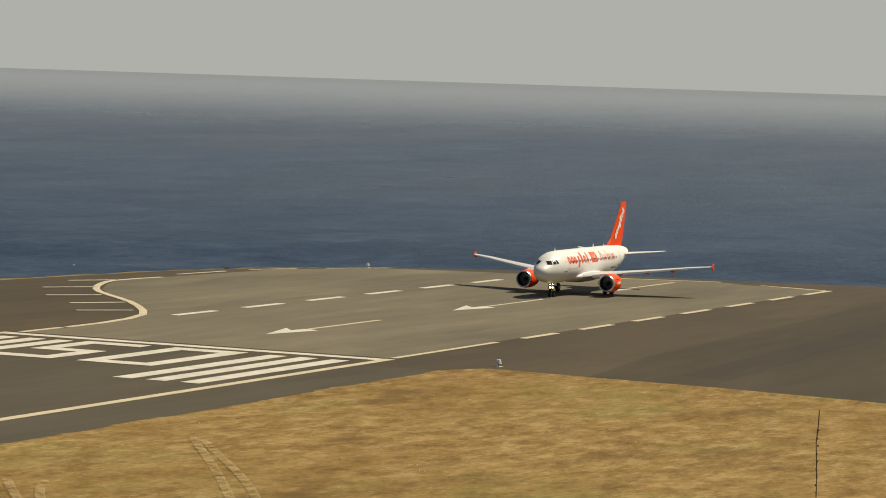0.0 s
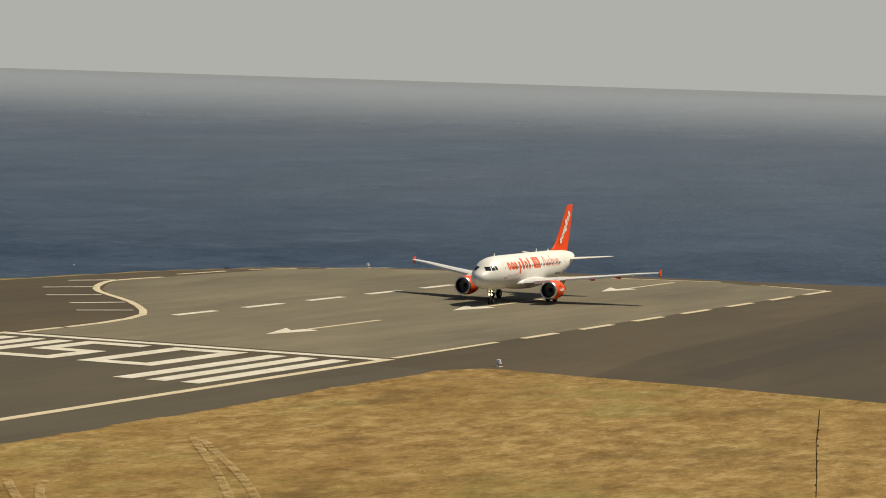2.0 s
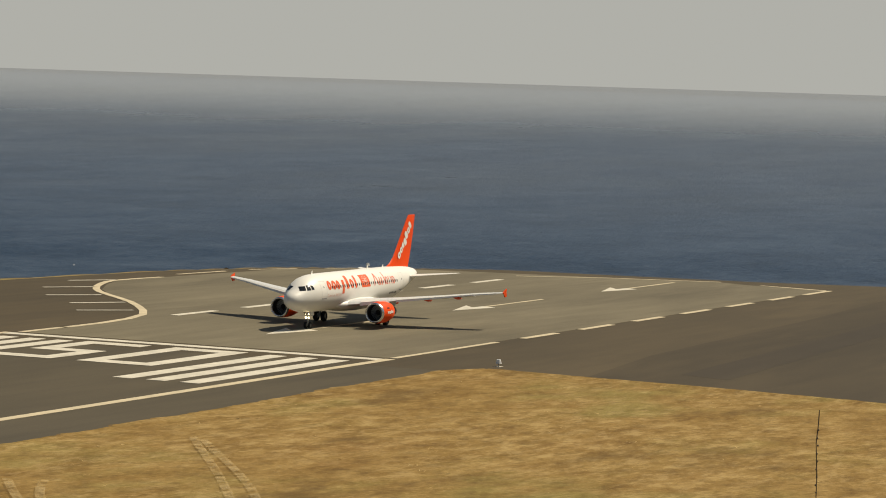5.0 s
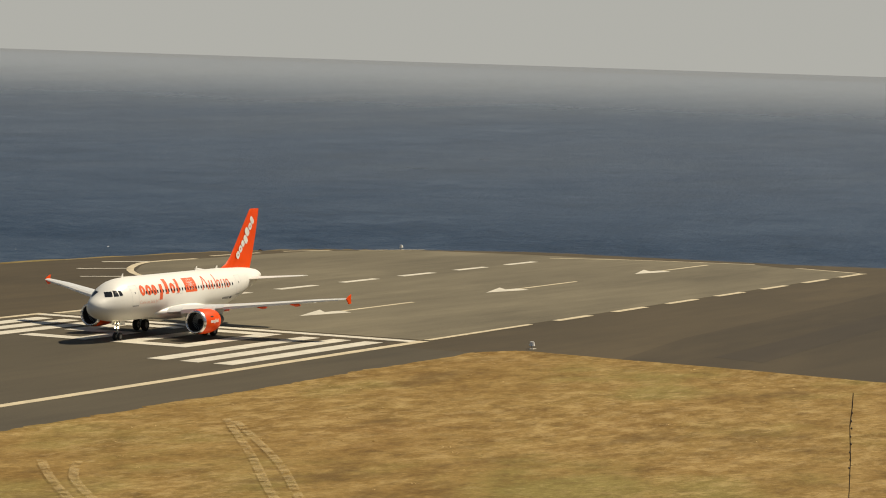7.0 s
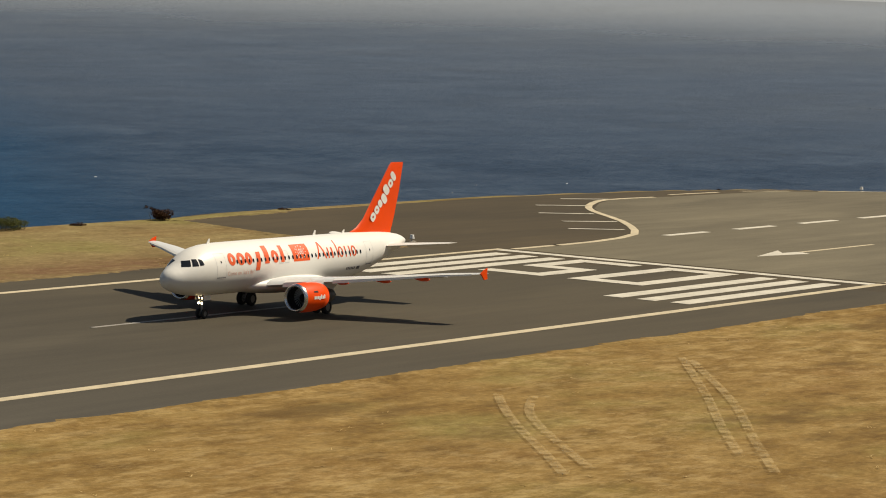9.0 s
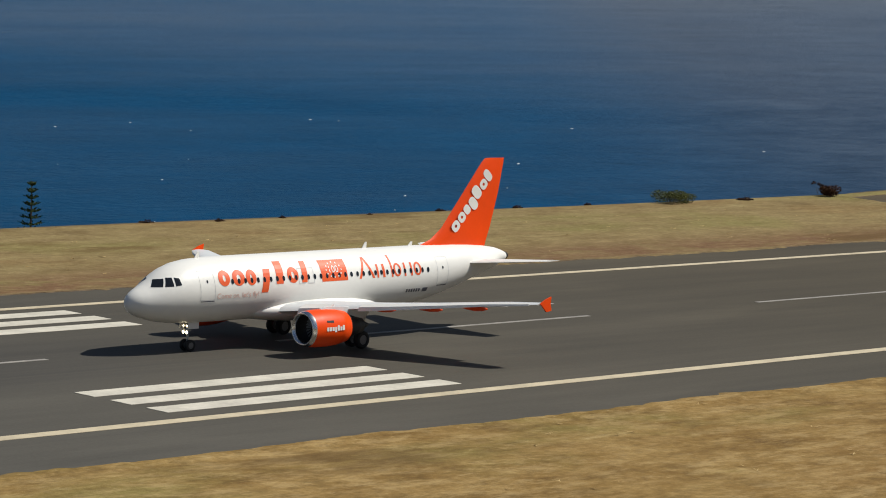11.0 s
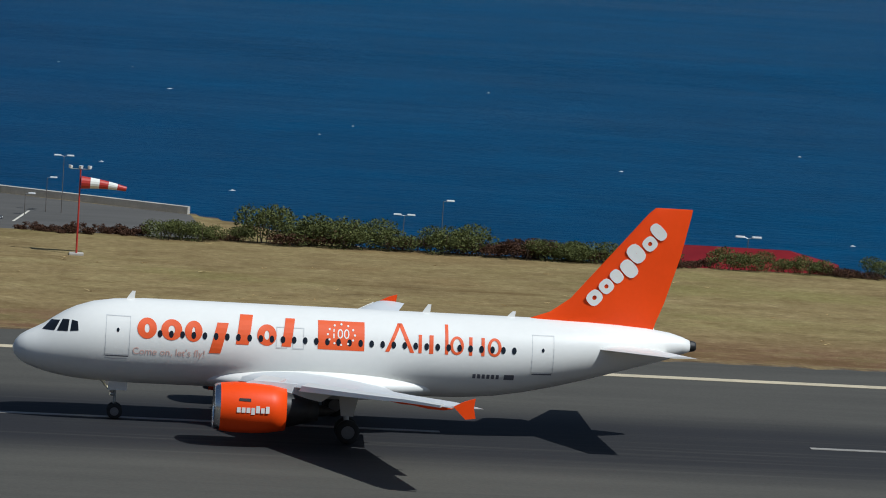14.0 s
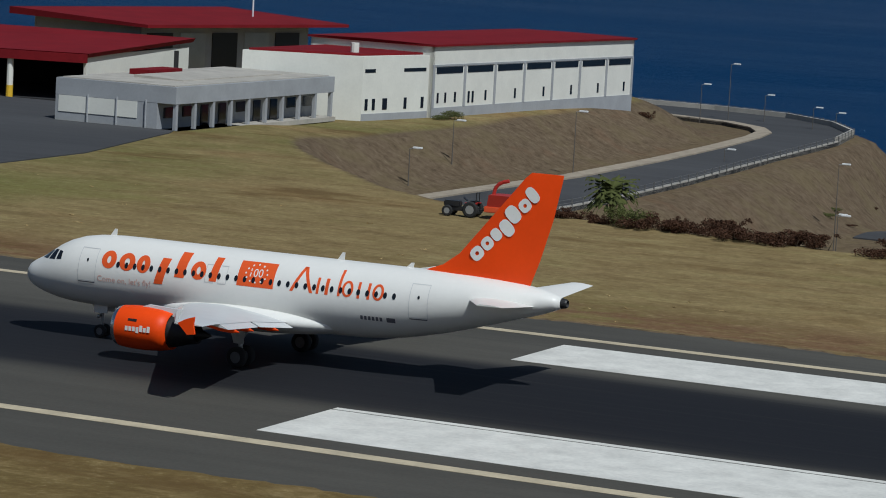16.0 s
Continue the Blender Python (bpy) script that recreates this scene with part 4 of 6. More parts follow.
# ---- buildings beyond the runway ----
M_ROOF = plain("red_roof_sheet", (0.175, 0.010, 0.014), 0.75, var=0.2, scale=0.25, own=False)
M_ROOF.node_tree.nodes["Principled BSDF"].inputs["Specular IOR Level"].default_value = 0.12
M_CREAM = plain("cream_render", (0.74, 0.70, 0.58), 0.8, var=0.1, scale=0.4, own=False)
M_WALLW = plain("white_render", (0.74, 0.73, 0.66), 0.8, var=0.07, scale=0.4, own=False)
M_WALLG = plain("grey_render", (0.35, 0.36, 0.375), 0.8, var=0.12, scale=0.4, own=False)
M_CONC = plain("pale_concrete", (0.42, 0.39, 0.34), 0.85, var=0.2, scale=0.5, own=False)
M_FOOT = plain("dusty_footway", (0.33, 0.275, 0.205), 0.9, var=0.25, scale=0.7, own=False)
M_RODS = plain("white_steel_rod", (0.7, 0.7, 0.7), 0.4, var=0.08)
# near-black colour that paints in the shade under roofs
M_SHADE = plain("interior_shade", (0.02, 0.02, 0.022), 0.9, var=0.3)
M_RED = plain("red_machine_paint", (0.42, 0.03, 0.02), 0.45, var=0.15)
M_ORED = plain("orange_red_paint", (0.75, 0.10, 0.03), 0.45, var=0.12)
M_YEL = plain("yellow_paint", (0.72, 0.46, 0.03), 0.5, var=0.12)
M_BLUE = plain("blue_car_paint", (0.03, 0.08, 0.2), 0.3, var=0.08)
M_SILV = plain("silver_car_paint", (0.45, 0.46, 0.47), 0.35, metal=0.3, var=0.06)
M_BLACK = plain("black_paint", (0.02, 0.02, 0.022), 0.4, var=0.15)
M_HEAD = plain("pale_lamp_head", (0.82, 0.82, 0.80), 0.35, var=0.03)


def wall_run(parent, name, a, b, z0, z1, thick, material, label=""):
    """A wall from a to b with its outer face on that line, thick towards its left."""
    a, b = Vector(a), Vector(b)
    d = (b - a).normalized()
    s = Vector((-d.y, d.x)) * thick
    f = z1 if callable(z1) else (lambda x, y: z1)
    return part(name, prism(bmesh.new(), [a[:], b[:], (b + s)[:], (a + s)[:]], z0, f), material, parent, label)


def on_wall(parent, name, a, b, u0, u1, z0, z1, material, out=0.06, label=""):
    """A block set on the wall line a-b between the distances u0 and u1, standing out from it."""
    a, b = Vector(a), Vector(b)
    d = (b - a).normalized()
    s = Vector((d.y, -d.x)) * out
    p, q = a + d * u0, a + d * u1
    back = -s.normalized() * 0.04
    return part(name, prism(bmesh.new(), [(p + back)[:], (p + s)[:], (q + s)[:], (q + back)[:]], z0, z1), material, parent, label)


def make_hall():
    hall = thing("hall", "large hall with a folded red roof and a cable-hung canopy", "building")
    A, B, C, D, E = (-100.2, 236.8, -12.9), (-78.4, 230.7, -13.9), (-60.0, 244.2, -13.7), (-47.7, 326.3, -10.2), (-81.8, 296.3, -7.9)
    G = (-65.7, 327.2, -11.0)
    ring = [A, B, C, D, G]
    bm = bmesh.new()
    top = [bm.verts.new(p) for p in ring]
    low = [bm.verts.new((p[0], p[1], p[2] - 0.5)) for p in ring]
    e = bm.verts.new(E)
    for i in range(5):
        j = (i + 1) % 5
        bm.faces.new((top[i], top[j], e))
        bm.faces.new((low[i], low[j], top[j], top[i]))
    bm.faces.new(low[::-1])
    roof = part("roof", bm, M_ROOF, hall, "folded dark red sheet roof")
    base = -22.5
    c0 = sum((Vector(p) for p in ring), Vector()) / 5
    inset = [Vector((p[0], p[1])) + (Vector((c0.x, c0.y)) - Vector((p[0], p[1]))).normalized() * 0.12 for p in ring]
    zz = [p[2] - 0.5 for p in ring]
    for i, (m, lab) in enumerate(((M_CREAM, "cream rendered front wall"), (M_CREAM, "cream rendered front wall"), (M_WALLW, "white side wall with a row of small windows"), (M_WALLG, ""), (M_WALLG, ""))):
        a, b = inset[i], inset[(i + 1) % 5]
        za, zb = zz[i], zz[(i + 1) % 5]
        L = (b - a).length
        f = lambda x, y, a=a, za=za, zb=zb, L=L: za + (zb - za) * min(max((Vector((x, y)) - a).length / L, 0), 1)
        w = wall_run(hall, "wall", a, b, base, f, 0.4, m, lab)
        # grey strip painted on where the eaves shade the wall
        if i < 2:
            on_wall(hall, "wall_band", a, b, 0.3, L - 0.3, -15.5, min(za, zb) - 0.02, M_WALLG, 0.03, "grey band painted in for the shade under the eaves")
        if i < 3:
            on_wall(hall, "pilaster", a, b, -0.7, 0.9, base, za - 0.02, M_WALLG, 0.35, "grey concrete pilaster")
        if i == 2:
            for k in range(36):
                u = 13 + k * (L - 22) / 36
                z = -16.9 + (u / L) * 3.3
                on_wall(w, "window", a, b, u, u + 0.8, z, z + 0.38, M_GLASS, 0.03)
    # canopy and its rods
    i0, i1 = Vector((-59.0, 246.0, -18.6)), Vector((-46.6, 325.5, -15.3))
    o0, o1 = Vector((-51.2, 240.6, -18.0)), Vector((-38.1, 317.2, -14.9))
    dz = Vector((0, 0, 0.35))
    bm = hull_of(bmesh.new(), [i0 - dz, o0 - dz, o1 - dz, i1 - dz], [i0, o0, o1, i1])
    can = part("canopy", bm, M_ROOF, hall, "sloping red canopy along the side wall")
    C3, D3 = Vector(C), Vector(D)
    for k in range(12):
        u = 0.015 + k / 11 * 0.97
        p, q = C3.lerp(D3, u) + Vector((0.1, 0, -0.1)), o0.lerp(o1, u * 0.985) + Vector((-0.5, 0, 0.05))
        part("tie_rod", tube(bmesh.new(), p, q, 0.075, n=6), M_RODS, can, "white steel tie rod")
        if k % 2 == 0:
            x, y = q.x - 1.2, q.y
            part("column", tube(bmesh.new(), (x, y, -22.6), (x, y, q.z - 0.4), 0.22, n=8), M_CONC, hall, "concrete canopy column")
    # added black block in place of the shade below the canopy
    part("doorway", prism(bmesh.new(), [(-57.6, 262), (-56.4, 262), (-47.6, 318), (-48.8, 318)], -22.5, -19.4), M_SHADE, hall, "black block standing for the shade under the canopy")
    return hall


def make_store():
    """The small white two-storey building by the sea."""
    ob = thing("office_building", "small white two-storey building with grey side wall", "building")
    P0, P1, P2 = Vector((-130.9, 337.2)), Vector((-121.4, 360.2)), Vector((-138.2, 333.4))
    P3 = P1 + (P2 - P0)
    z0, z1 = -20.6, -12.4
    wall_run(ob, "wall", P0, P1, z0, z1, 0.3, M_WALLW, "white front wall in six bays")
    wall_run(ob, "wall", P2, P0, z0, z1, 0.3, M_WALLG, "grey side wall")
    wall_run(ob, "wall", P1, P3, z0, z1, 0.3, M_WALLW)
    wall_run(ob, "wall", P3, P2, z0, z1, 0.3, M_WALLW)
    L = (P1 - P0).length
    for k in range(7):
        u = k * (L - 0.4) / 6
        on_wall(ob, "pilaster", P0, P1, u, u + 0.4, z0, z1 - 0.2, M_WALLG, 0.3)
    on_wall(ob, "floor_band", P0, P1, 0, L, -16.9, -16.5, M_WALLG, 0.5, "grey band between the storeys")
    for k in range(6):
        if k == 2:
            continue
        u = k * (L - 0.4) / 6
        on_wall(ob, "window", P0, P1, u + 0.7, u + L / 6 - 0.25, -16.0, -15.1, M_GLASS, 0.05, "dark strip window")
    u = 4 * (L - 0.4) / 6
    on_wall(ob, "roller_door", P0, P1, u + 0.5, u + L / 6 - 0.2, z0, -16.95, M_WALLG, 0.05, "grey roller door")
    LS = (P0 - P2).length
    for u in (1.8, 5.2):
        on_wall(ob, "window", P2, P0, u, u + 1.3, -19.2, -17.2, M_GLASS, 0.05)
    mid = (P0 + P1 + P2 + P3) / 4
    part("roof", prism(bmesh.new(), [(p + (mid - p).normalized() * 0.45)[:] for p in (P0, P1, P3, P2)], z1 - 1.2, z1 - 0.75), M_CONC, ob, "pale flat roof sunk behind a white parapet")
    on_wall(ob, "coping", P0, P1, -0.3, L + 0.3, z1 - 0.12, z1 + 0.18, M_WALLW, 0.4, "white coping")
    on_wall(ob, "coping", P2, P0, -0.3, LS, z1 - 0.12, z1 + 0.18, M_WALLW, 0.4, "white coping")
    on_wall(ob, "floor_band", P2, P0, 0, LS, -16.9, -16.6, M_CONC, 0.25)
    part("roof_hatch", boxed(mid.x - 1.5, mid.x + 2.5, mid.y - 2.0, mid.y + 5.0, z1 - 0.75, z1 + 0.35, bevel=0.05), M_CREAM, ob, "pale roof housing")
    return ob


def make_grey_block():
    ob = thing("service_building", "low grey building with a colonnade beside the apron", "building")
    x0, x1, y0, y1, H = -176.0, -161.5, 128.6, 164.0, 4.5
    part("parapet", boxed(x0, x1, y0, y1, 2.75, H), M_WALLG, ob, "light grey parapet band")
    part("roof", boxed(x0 + 0.5, x1 - 0.5, y0 + 0.5, y1 - 0.5, H + 0.01, H + 0.12), M_CONC, ob, "flat roof of pale sheet")
    part("wall", boxed(x0, x1 - 2.2, y0 + 0.02, y1 - 0.02, -0.3, 2.74), M_WALLG, ob, "grey back wall behind the columns")
    part("side_panel", boxed(x0 + 0.4, x1 - 4.6, y0 - 0.05, y0 + 0.01, 1.0, 2.7), M_WALLW, ob, "white painted wall panel")
    part("floor_slab", boxed(x1 - 2.2, x1 + 0.3, y0, y1, -0.5, 0.0), M_CONC, ob)
    for k in range(10):
        y = y0 + 0.2 + k * (y1 - y0 - 0.8) / 9
        part("column", boxed(x1 - 0.45, x1 - 0.05, y, y + 0.45, 0, 2.74, bevel=0.03), M_WALLG, ob, "square grey column")
    for k in range(9):
        y = y0 + 1.3 + k * (y1 - y0 - 0.8) / 9
        if k in (2, 3, 5, 6):
            part("door", boxed(x1 - 2.2, x1 - 2.12, y, y + 1.6, 0, 2.2), M_GLASS, ob, "dark glass door")
        else:
            part("window", boxed(x1 - 2.2, x1 - 2.12, y, y + 2.0, 1.1, 2.2), M_GLASS, ob, "dark window")
    for x in (-172, -168.5, -165):
        part("drain_pipe", tube(bmesh.new(), (x, y0 - 0.12, 0), (x, y0 - 0.12, 3.0), 0.1, n=6), M_WALLG, ob)
    part("roof_light", prism(bmesh.new(), [(-171, 136), (-165, 136), (-165, 158), (-171, 158)], H + 0.12, lambda x, y: H + (0.42 if x < -170 else 0.24)), M_CONC, ob, "raised pale roof light")
    part("roof_box", boxed(-174, -171.5, 140, 147, H + 0.12, H + 0.7), M_ROOF, ob, "low red roof housing")
    return ob


def make_warehouse():
    ob = thing("warehouse", "long white warehouse with a red roof above a bank", "building")
    a, b = Vector((-157.4, 181.0)), Vector((-153.2, 233.4))
    L, z0, z1 = (b - a).length, -3.0, 7.75
    d = (b - a).normalized()
    s = Vector((-d.y, d.x)) * 17
    for p, q in ((a, b), (b, b + s), (b + s, a + s), (a + s, a)):
        wall_run(ob, "wall", p, q, z0, z1, 0.35, M_WALLW, "white panel wall with grey piers")
    on_wall(ob, "plinth", a, b, 0, L, z0, 0.55, M_WALLG, 0.08, "grey plinth")
    on_wall(ob, "sill_band", a, b, 0, L, 5.4, 5.62, M_WALLG, 0.08)
    for k in range(8):
        u = k * (L - 0.5) / 7
        on_wall(ob, "pier", a, b, u, u + 0.42, 0.55, 5.4, M_WALLG, 0.12, "grey pier")
        if k < 7:
            on_wall(ob, "strip_window", a, b, u + 0.9, u + L / 7 - 0.4, 4.55, 5.3, M_GLASS, 0.05, "dark strip window under the eaves")
            on_wall(ob, "window", a, b, u + 5.3, u + 5.75, 1.1, 2.3, M_GLASS, 0.04)
    for u in (1.2, 3.0):
        on_wall(ob, "window", a, b, u, u + 0.42, 1.1, 2.3, M_GLASS, 0.04)
    for u in (8.6, 9.6):
        on_wall(ob, "window", a, b, u, u + 0.45, 0.9, 2.3, M_GLASS, 0.04)
    n = s.normalized()
    ring = [a - d * 0.3 - n * 0.35, b + d * 0.15 - n * 0.35, b + d * 0.15 + s + n * 0.35, a - d * 0.3 + s + n * 0.35]
    bm = bmesh.new()
    low = [bm.verts.new((*p, z1)) for p in ring]
    top = [bm.verts.new((*p, z1 + 0.25)) for p in ring]
    r0, r1 = bm.verts.new((*(a - d * 0.5 + s / 2), z1 + 0.4)), bm.verts.new((*(b + d * 0.15 + s / 2), z1 + 0.35))
    bm.faces.new(low[::-1])
    for i in range(4):
        bm.faces.new((low[i], low[(i + 1) % 4], top[(i + 1) % 4], top[i]))
    bm.faces.new((top[0], top[1], r1, r0))
    bm.faces.new((top[2], top[3], r0, r1))
    bm.faces.new((top[1], top[2], r1))
    bm.faces.new((top[3], top[0], r0))
    part("roof", bm, M_ROOF, ob, "low red sheet roof")
    return ob


def make_annex():
    ob = thing("annex", "lower white annex with a red roof joining the warehouse", "building")
    part("wall", prism(bmesh.new(), [(-160.0, 168.0), (-157.8, 180.8), (-172, 182.0), (-173.1, 164.8), (-173.1, 163.3)], -0.8, 6.75), M_WALLW, ob, "white rendered wall")
    part("roof", prism(bmesh.new(), [(-160.8, 168.6), (-158.6, 180.6), (-172, 181.6), (-172.5, 164.60000000000002), (-172.5, 163.70000000000002)], 6.76, 7.0), M_ROOF, ob, "red sheet roof")
    a, b = Vector((-160.0, 168.0)), Vector((-157.8, 180.8))
    on_wall(ob, "plinth", a, b, 0, 12.9, -0.8, 0.2, M_WALLG, 0.06)
    for u in (0.6, 2.0, 4.0, 8.2, 11.6):
        on_wall(ob, "window", a, b, u, u + (0.55 if u != 4.0 else 0.9), 0.6, 1.9, M_GLASS, 0.04)
    for u, w in ((0.4, 2.0), (8.0, 4.4)):
        on_wall(ob, "strip_window", a, b, u, u + w, 4.9, 5.3, M_GLASS, 0.04)
    part("roof_vent", tube(bmesh.new(), (-162.5, 170.6, 6.9), (-162.5, 170.6, 8.1), 0.5, n=10), M_WALLW, ob, "round white roof vent")
    part("white_tank", tube(bmesh.new(), (-171.0, 170.4, 0), (-171.0, 170.4, 6.6), 1.6, n=14), M_WALLW, ob, "round white stair tower")
    return ob


def make_hangars():
    ob = thing("open_hangar", "open hangar with a red roof and dark inside", "building")
    # low open shed at the apron's back
    bm = hull_of(bmesh.new(), [(-260, 138, 4.7), (-190.1, 157.6, 4.7), (-194.3, 189, 5.5), (-260, 167, 6.2)], [(-260, 137.7, 5.2), (-189.8, 157.3, 5.2), (-194.1, 189.3, 6.0), (-260, 167.3, 6.8)])
    part("roof", bm, M_ROOF, ob, "red sheet roof with a deep edge")
    part("fascia", prism(bmesh.new(), [(-260, 137.4), (-189.9, 157.0), (-190.0, 157.4), (-260, 137.8)], 4.1, 5.1), M_ROOF, ob, "dark red fascia over the opening")
    part("end_wall", prism(bmesh.new(), [(-190.9, 158), (-190.5, 158), (-194.6, 188.6), (-195.0, 188.6)], -0.5, 4.9), M_WALLW, ob, "white end wall")
    # wall and floor are coloured near-black for the shade inside the shed
    part("back_wall", prism(bmesh.new(), [(-260, 164), (-193.6, 184), (-193.7, 184.6), (-260, 164.6)], -0.5, 4.6), M_SHADE, ob, "back wall coloured black for the shade inside")
    part("floor_slab", prism(bmesh.new(), [(-260, 138), (-190.5, 158), (-193.5, 184), (-260, 164)], -0.8, -0.35), M_SHADE, ob)
    part("post", tube(bmesh.new(), (-199.0, 155.2, -0.6), (-199.0, 155.2, 4.7), 0.38, n=10), M_WALLW, ob, "white post with a yellow foot")
    part("post_foot", tube(bmesh.new(), (-199.0, 155.2, -0.6), (-199.0, 155.2, 1.0), 0.41, n=10), M_YEL, ob, "yellow post foot")
    big = thing("hangar", "tall grey hangar with a wide red roof behind the sheds", "building")
    foot = [Vector(p) for p in ((-203, 191), (-195, 221), (-212, 224), (-222, 196))]
    for i, p in enumerate(foot):
        wall_run(big, "wall", p, foot[(i + 1) % 4], -1.0, 7.0, 0.4, M_WALLG, "grey sheet wall")
    for k in range(5):
        u = 1.0 + k * 5.9
        on_wall(big, "sliding_door", foot[0], foot[1], u, u + 4.6, -0.5, 6.0, M_STEEL if k % 2 else M_BLACK, 0.12, "tall sliding door leaf")
    bm = hull_of(bmesh.new(), [(-200, 187.5, 6.9), (-190, 223, 7.0), (-215.3, 234.5, 7.1), (-224, 193, 7.1)], [(-200, 187.5, 7.3), (-190, 223, 7.4), (-215.3, 234.5, 8.0), (-224, 193, 8.0)])
    part("roof", bm, M_ROOF, big, "wide red sheet roof")
    part("flag_pole", tube(bmesh.new(), (-203, 220, 7.4), (-203, 220, 13.0), 0.12, n=6), M_RODS, big)
    return ob


def make_far_roof():
    ob = thing("shed", "low shed with a red roof below the airfield edge", "building")
    bm = hull_of(bmesh.new(), [(57, 154, -9.6), (77.4, 148.6, -9.3), (81, 164, -9.3), (60, 169, -9.6)], [(57, 154, -9.3), (77.4, 148.6, -8.9), (74, 157, -7.3), (62, 161, -7.7)])
    part("roof", bm, M_ROOF, ob, "red hipped roof")
    part("wall", prism(bmesh.new(), [(58.5, 155), (76, 150), (79.5, 163), (61, 167.8)], -22.5, -9.5), M_CREAM, ob)
    return ob


make_hall()
make_store()
make_grey_block()
make_warehouse()
make_annex()
make_hangars()
make_far_roof()

# ---- roads, apron and parking ----
APRON = tagged(part("apron", prism(bmesh.new(), [(-153.0, 83.0), (-153.8, 99), (-160.5, 126), (-161.5, 128.3), (-176, 128.3), (-177, 150), (-300, 150), (-300, 80), (-200, 80)], -0.9, 0.1), M_ROAD), "dark asphalt apron beside the buildings", "apron", kind="structure")
KERB = [(-137.9, 128.3), (-137.7, 145.6), (-137.0, 173.1), (-138.7, 204.6), (-140.9, 229.8), (-143.3, 250.8), (-145.3, 261.0), (-148.7, 268.0), (-155.0, 274.0), (-167.0, 278.6), (-199.5, 282.4)]
RAIL = [(-122.8, 128.3), (-122.6, 142.2), (-123.1, 160.8), (-124.9, 184.0), (-127.0, 204.4), (-129.4, 230.4), (-131.8, 256.4), (-134.7, 272.1), (-141.8, 285.1), (-152.3, 294.9), (-165.2, 298.6), (-199.5, 300.9)]
ROAD = tagged(part("road", prism(bmesh.new(), KERB + RAIL[::-1], -7.5, -5.15), M_ROAD), "grey asphalt road curving round the headland", "road", kind="structure")


def ribbon(name, pts, side, width, z0, z1, material, label):
    out = []
    for i, p in enumerate(pts):
        a, b = Vector(pts[max(i - 1, 0)]), Vector(pts[min(i + 1, len(pts) - 1)])
        d = (b - a).normalized()
        out.append(tuple(Vector(p) + Vector((-d.y, d.x)) * side * width))
    bm = bmesh.new()
    for (p, q), (r, s) in zip(zip(pts, out), zip(pts[1:], out[1:])):
        prism(bm, [p, r, s, q], z0, z1)
    bmesh.ops.remove_doubles(bm, verts=bm.verts, dist=0.001)
    return tagged(part(name, bm, material), label, "pavement", kind="structure")


ribbon("pavement_kerb", KERB, -1, 2.2, -7.5, -4.98, M_FOOT, "pale concrete footway and kerb inside the curve")
ribbon("pavement_edge", RAIL, 1, 0.45, -7.5, -5.0, M_CONC, "pale concrete verge outside the curve")


M_RAIL = plain("weathered_rail", (0.17, 0.17, 0.165), 0.55, metal=0.3, var=0.2)


def make_guard_rail():
    ob = thing("guard_rail", "steel guard rail with posts along the road's outer edge", "guard rail")
    pts = []
    for p, q in zip(RAIL, RAIL[1:]):
        n = max(1, int((Vector(q) - Vector(p)).length / 3))
        pts += [Vector(p).lerp(Vector(q), i / n) for i in range(n)]
    for p in pts:
        part("post", boxed(p.x - 0.06, p.x + 0.06, p.y - 0.06, p.y + 0.06, -5.2, -4.25), M_RAIL, ob)
    for p, q in zip(RAIL, RAIL[1:]):
        for z in (-4.35, -4.7):
            part("rail", tube(bmesh.new(), (*p, z), (*q, z), 0.03, n=6), M_RAIL, ob)


make_guard_rail()
ribbon("parapet_wall", RAIL[6:], 1, 0.5, -7.5, -4.45, M_CONC, "low pale concrete parapet outside the bend")
LOT = tagged(part("parking", prism(bmesh.new(), [(-44, 236), (-20, 225), (24, 230), (20, 300), (-7, 316), (-47, 343), (-58, 338)], -26.5, -22.55), M_LOT), "asphalt car park above the sea", "parking", kind="structure")
tagged(part("pavement_walk", prism(bmesh.new(), [(-46, 262), (-27, 270), (-24, 303), (-40, 330), (-50, 332)], -23.2, -22.45), M_FOOT), "pale paved forecourt by the hall", "pavement", kind="structure")
tagged(part("verge", prism(bmesh.new(), [(-33, 300), (-27, 303), (-20, 316), (-24, 320), (-32, 312)], -22.9, -22.35), plain("watered_lawn", (0.09, 0.11, 0.03), 0.9, var=0.3, scale=0.8, own=False)), "green lawn strip", "lawn", kind="structure")
for a, b in (((-23, 292), (-20, 304)), ((-14, 284), (-11, 298)), ((-5, 280), (-3, 294))):
    stroke("bay_line", [a, b], 0.35, z=-22.5, material=M_LINE, parent=LOT)
LANE = [(-106, 203), (-107, 212), (-107, 228), (-111, 250), (-115, 275), (-117, 300), (-114, 322), (-110, 345)]
bm = bmesh.new()
for (ax, ay), (bx, by) in zip(LANE, LANE[1:]):
    for i in range(4):
        u, v = i / 4, (i + 1) / 4
        y0, y1, x0, x1 = ay + (by - ay) * u, ay + (by - ay) * v, ax + (bx - ax) * u, ax + (bx - ax) * v
        for w0, w1 in ((-6, 0), (0, 8)):
            ring = [(x0 + w0, y0), (x0 + w1, y0), (x1 + w1, y1), (x1 + w0, y1)]
            prism(bm, ring, lambda x, y: land(x, y) - 0.5, lambda x, y: land(x, y) + 0.22)
bmesh.ops.remove_doubles(bm, verts=bm.verts, dist=0.001)
tagged(part("lane", bm, M_ROAD), "asphalt lane below the slope", "road", kind="structure")
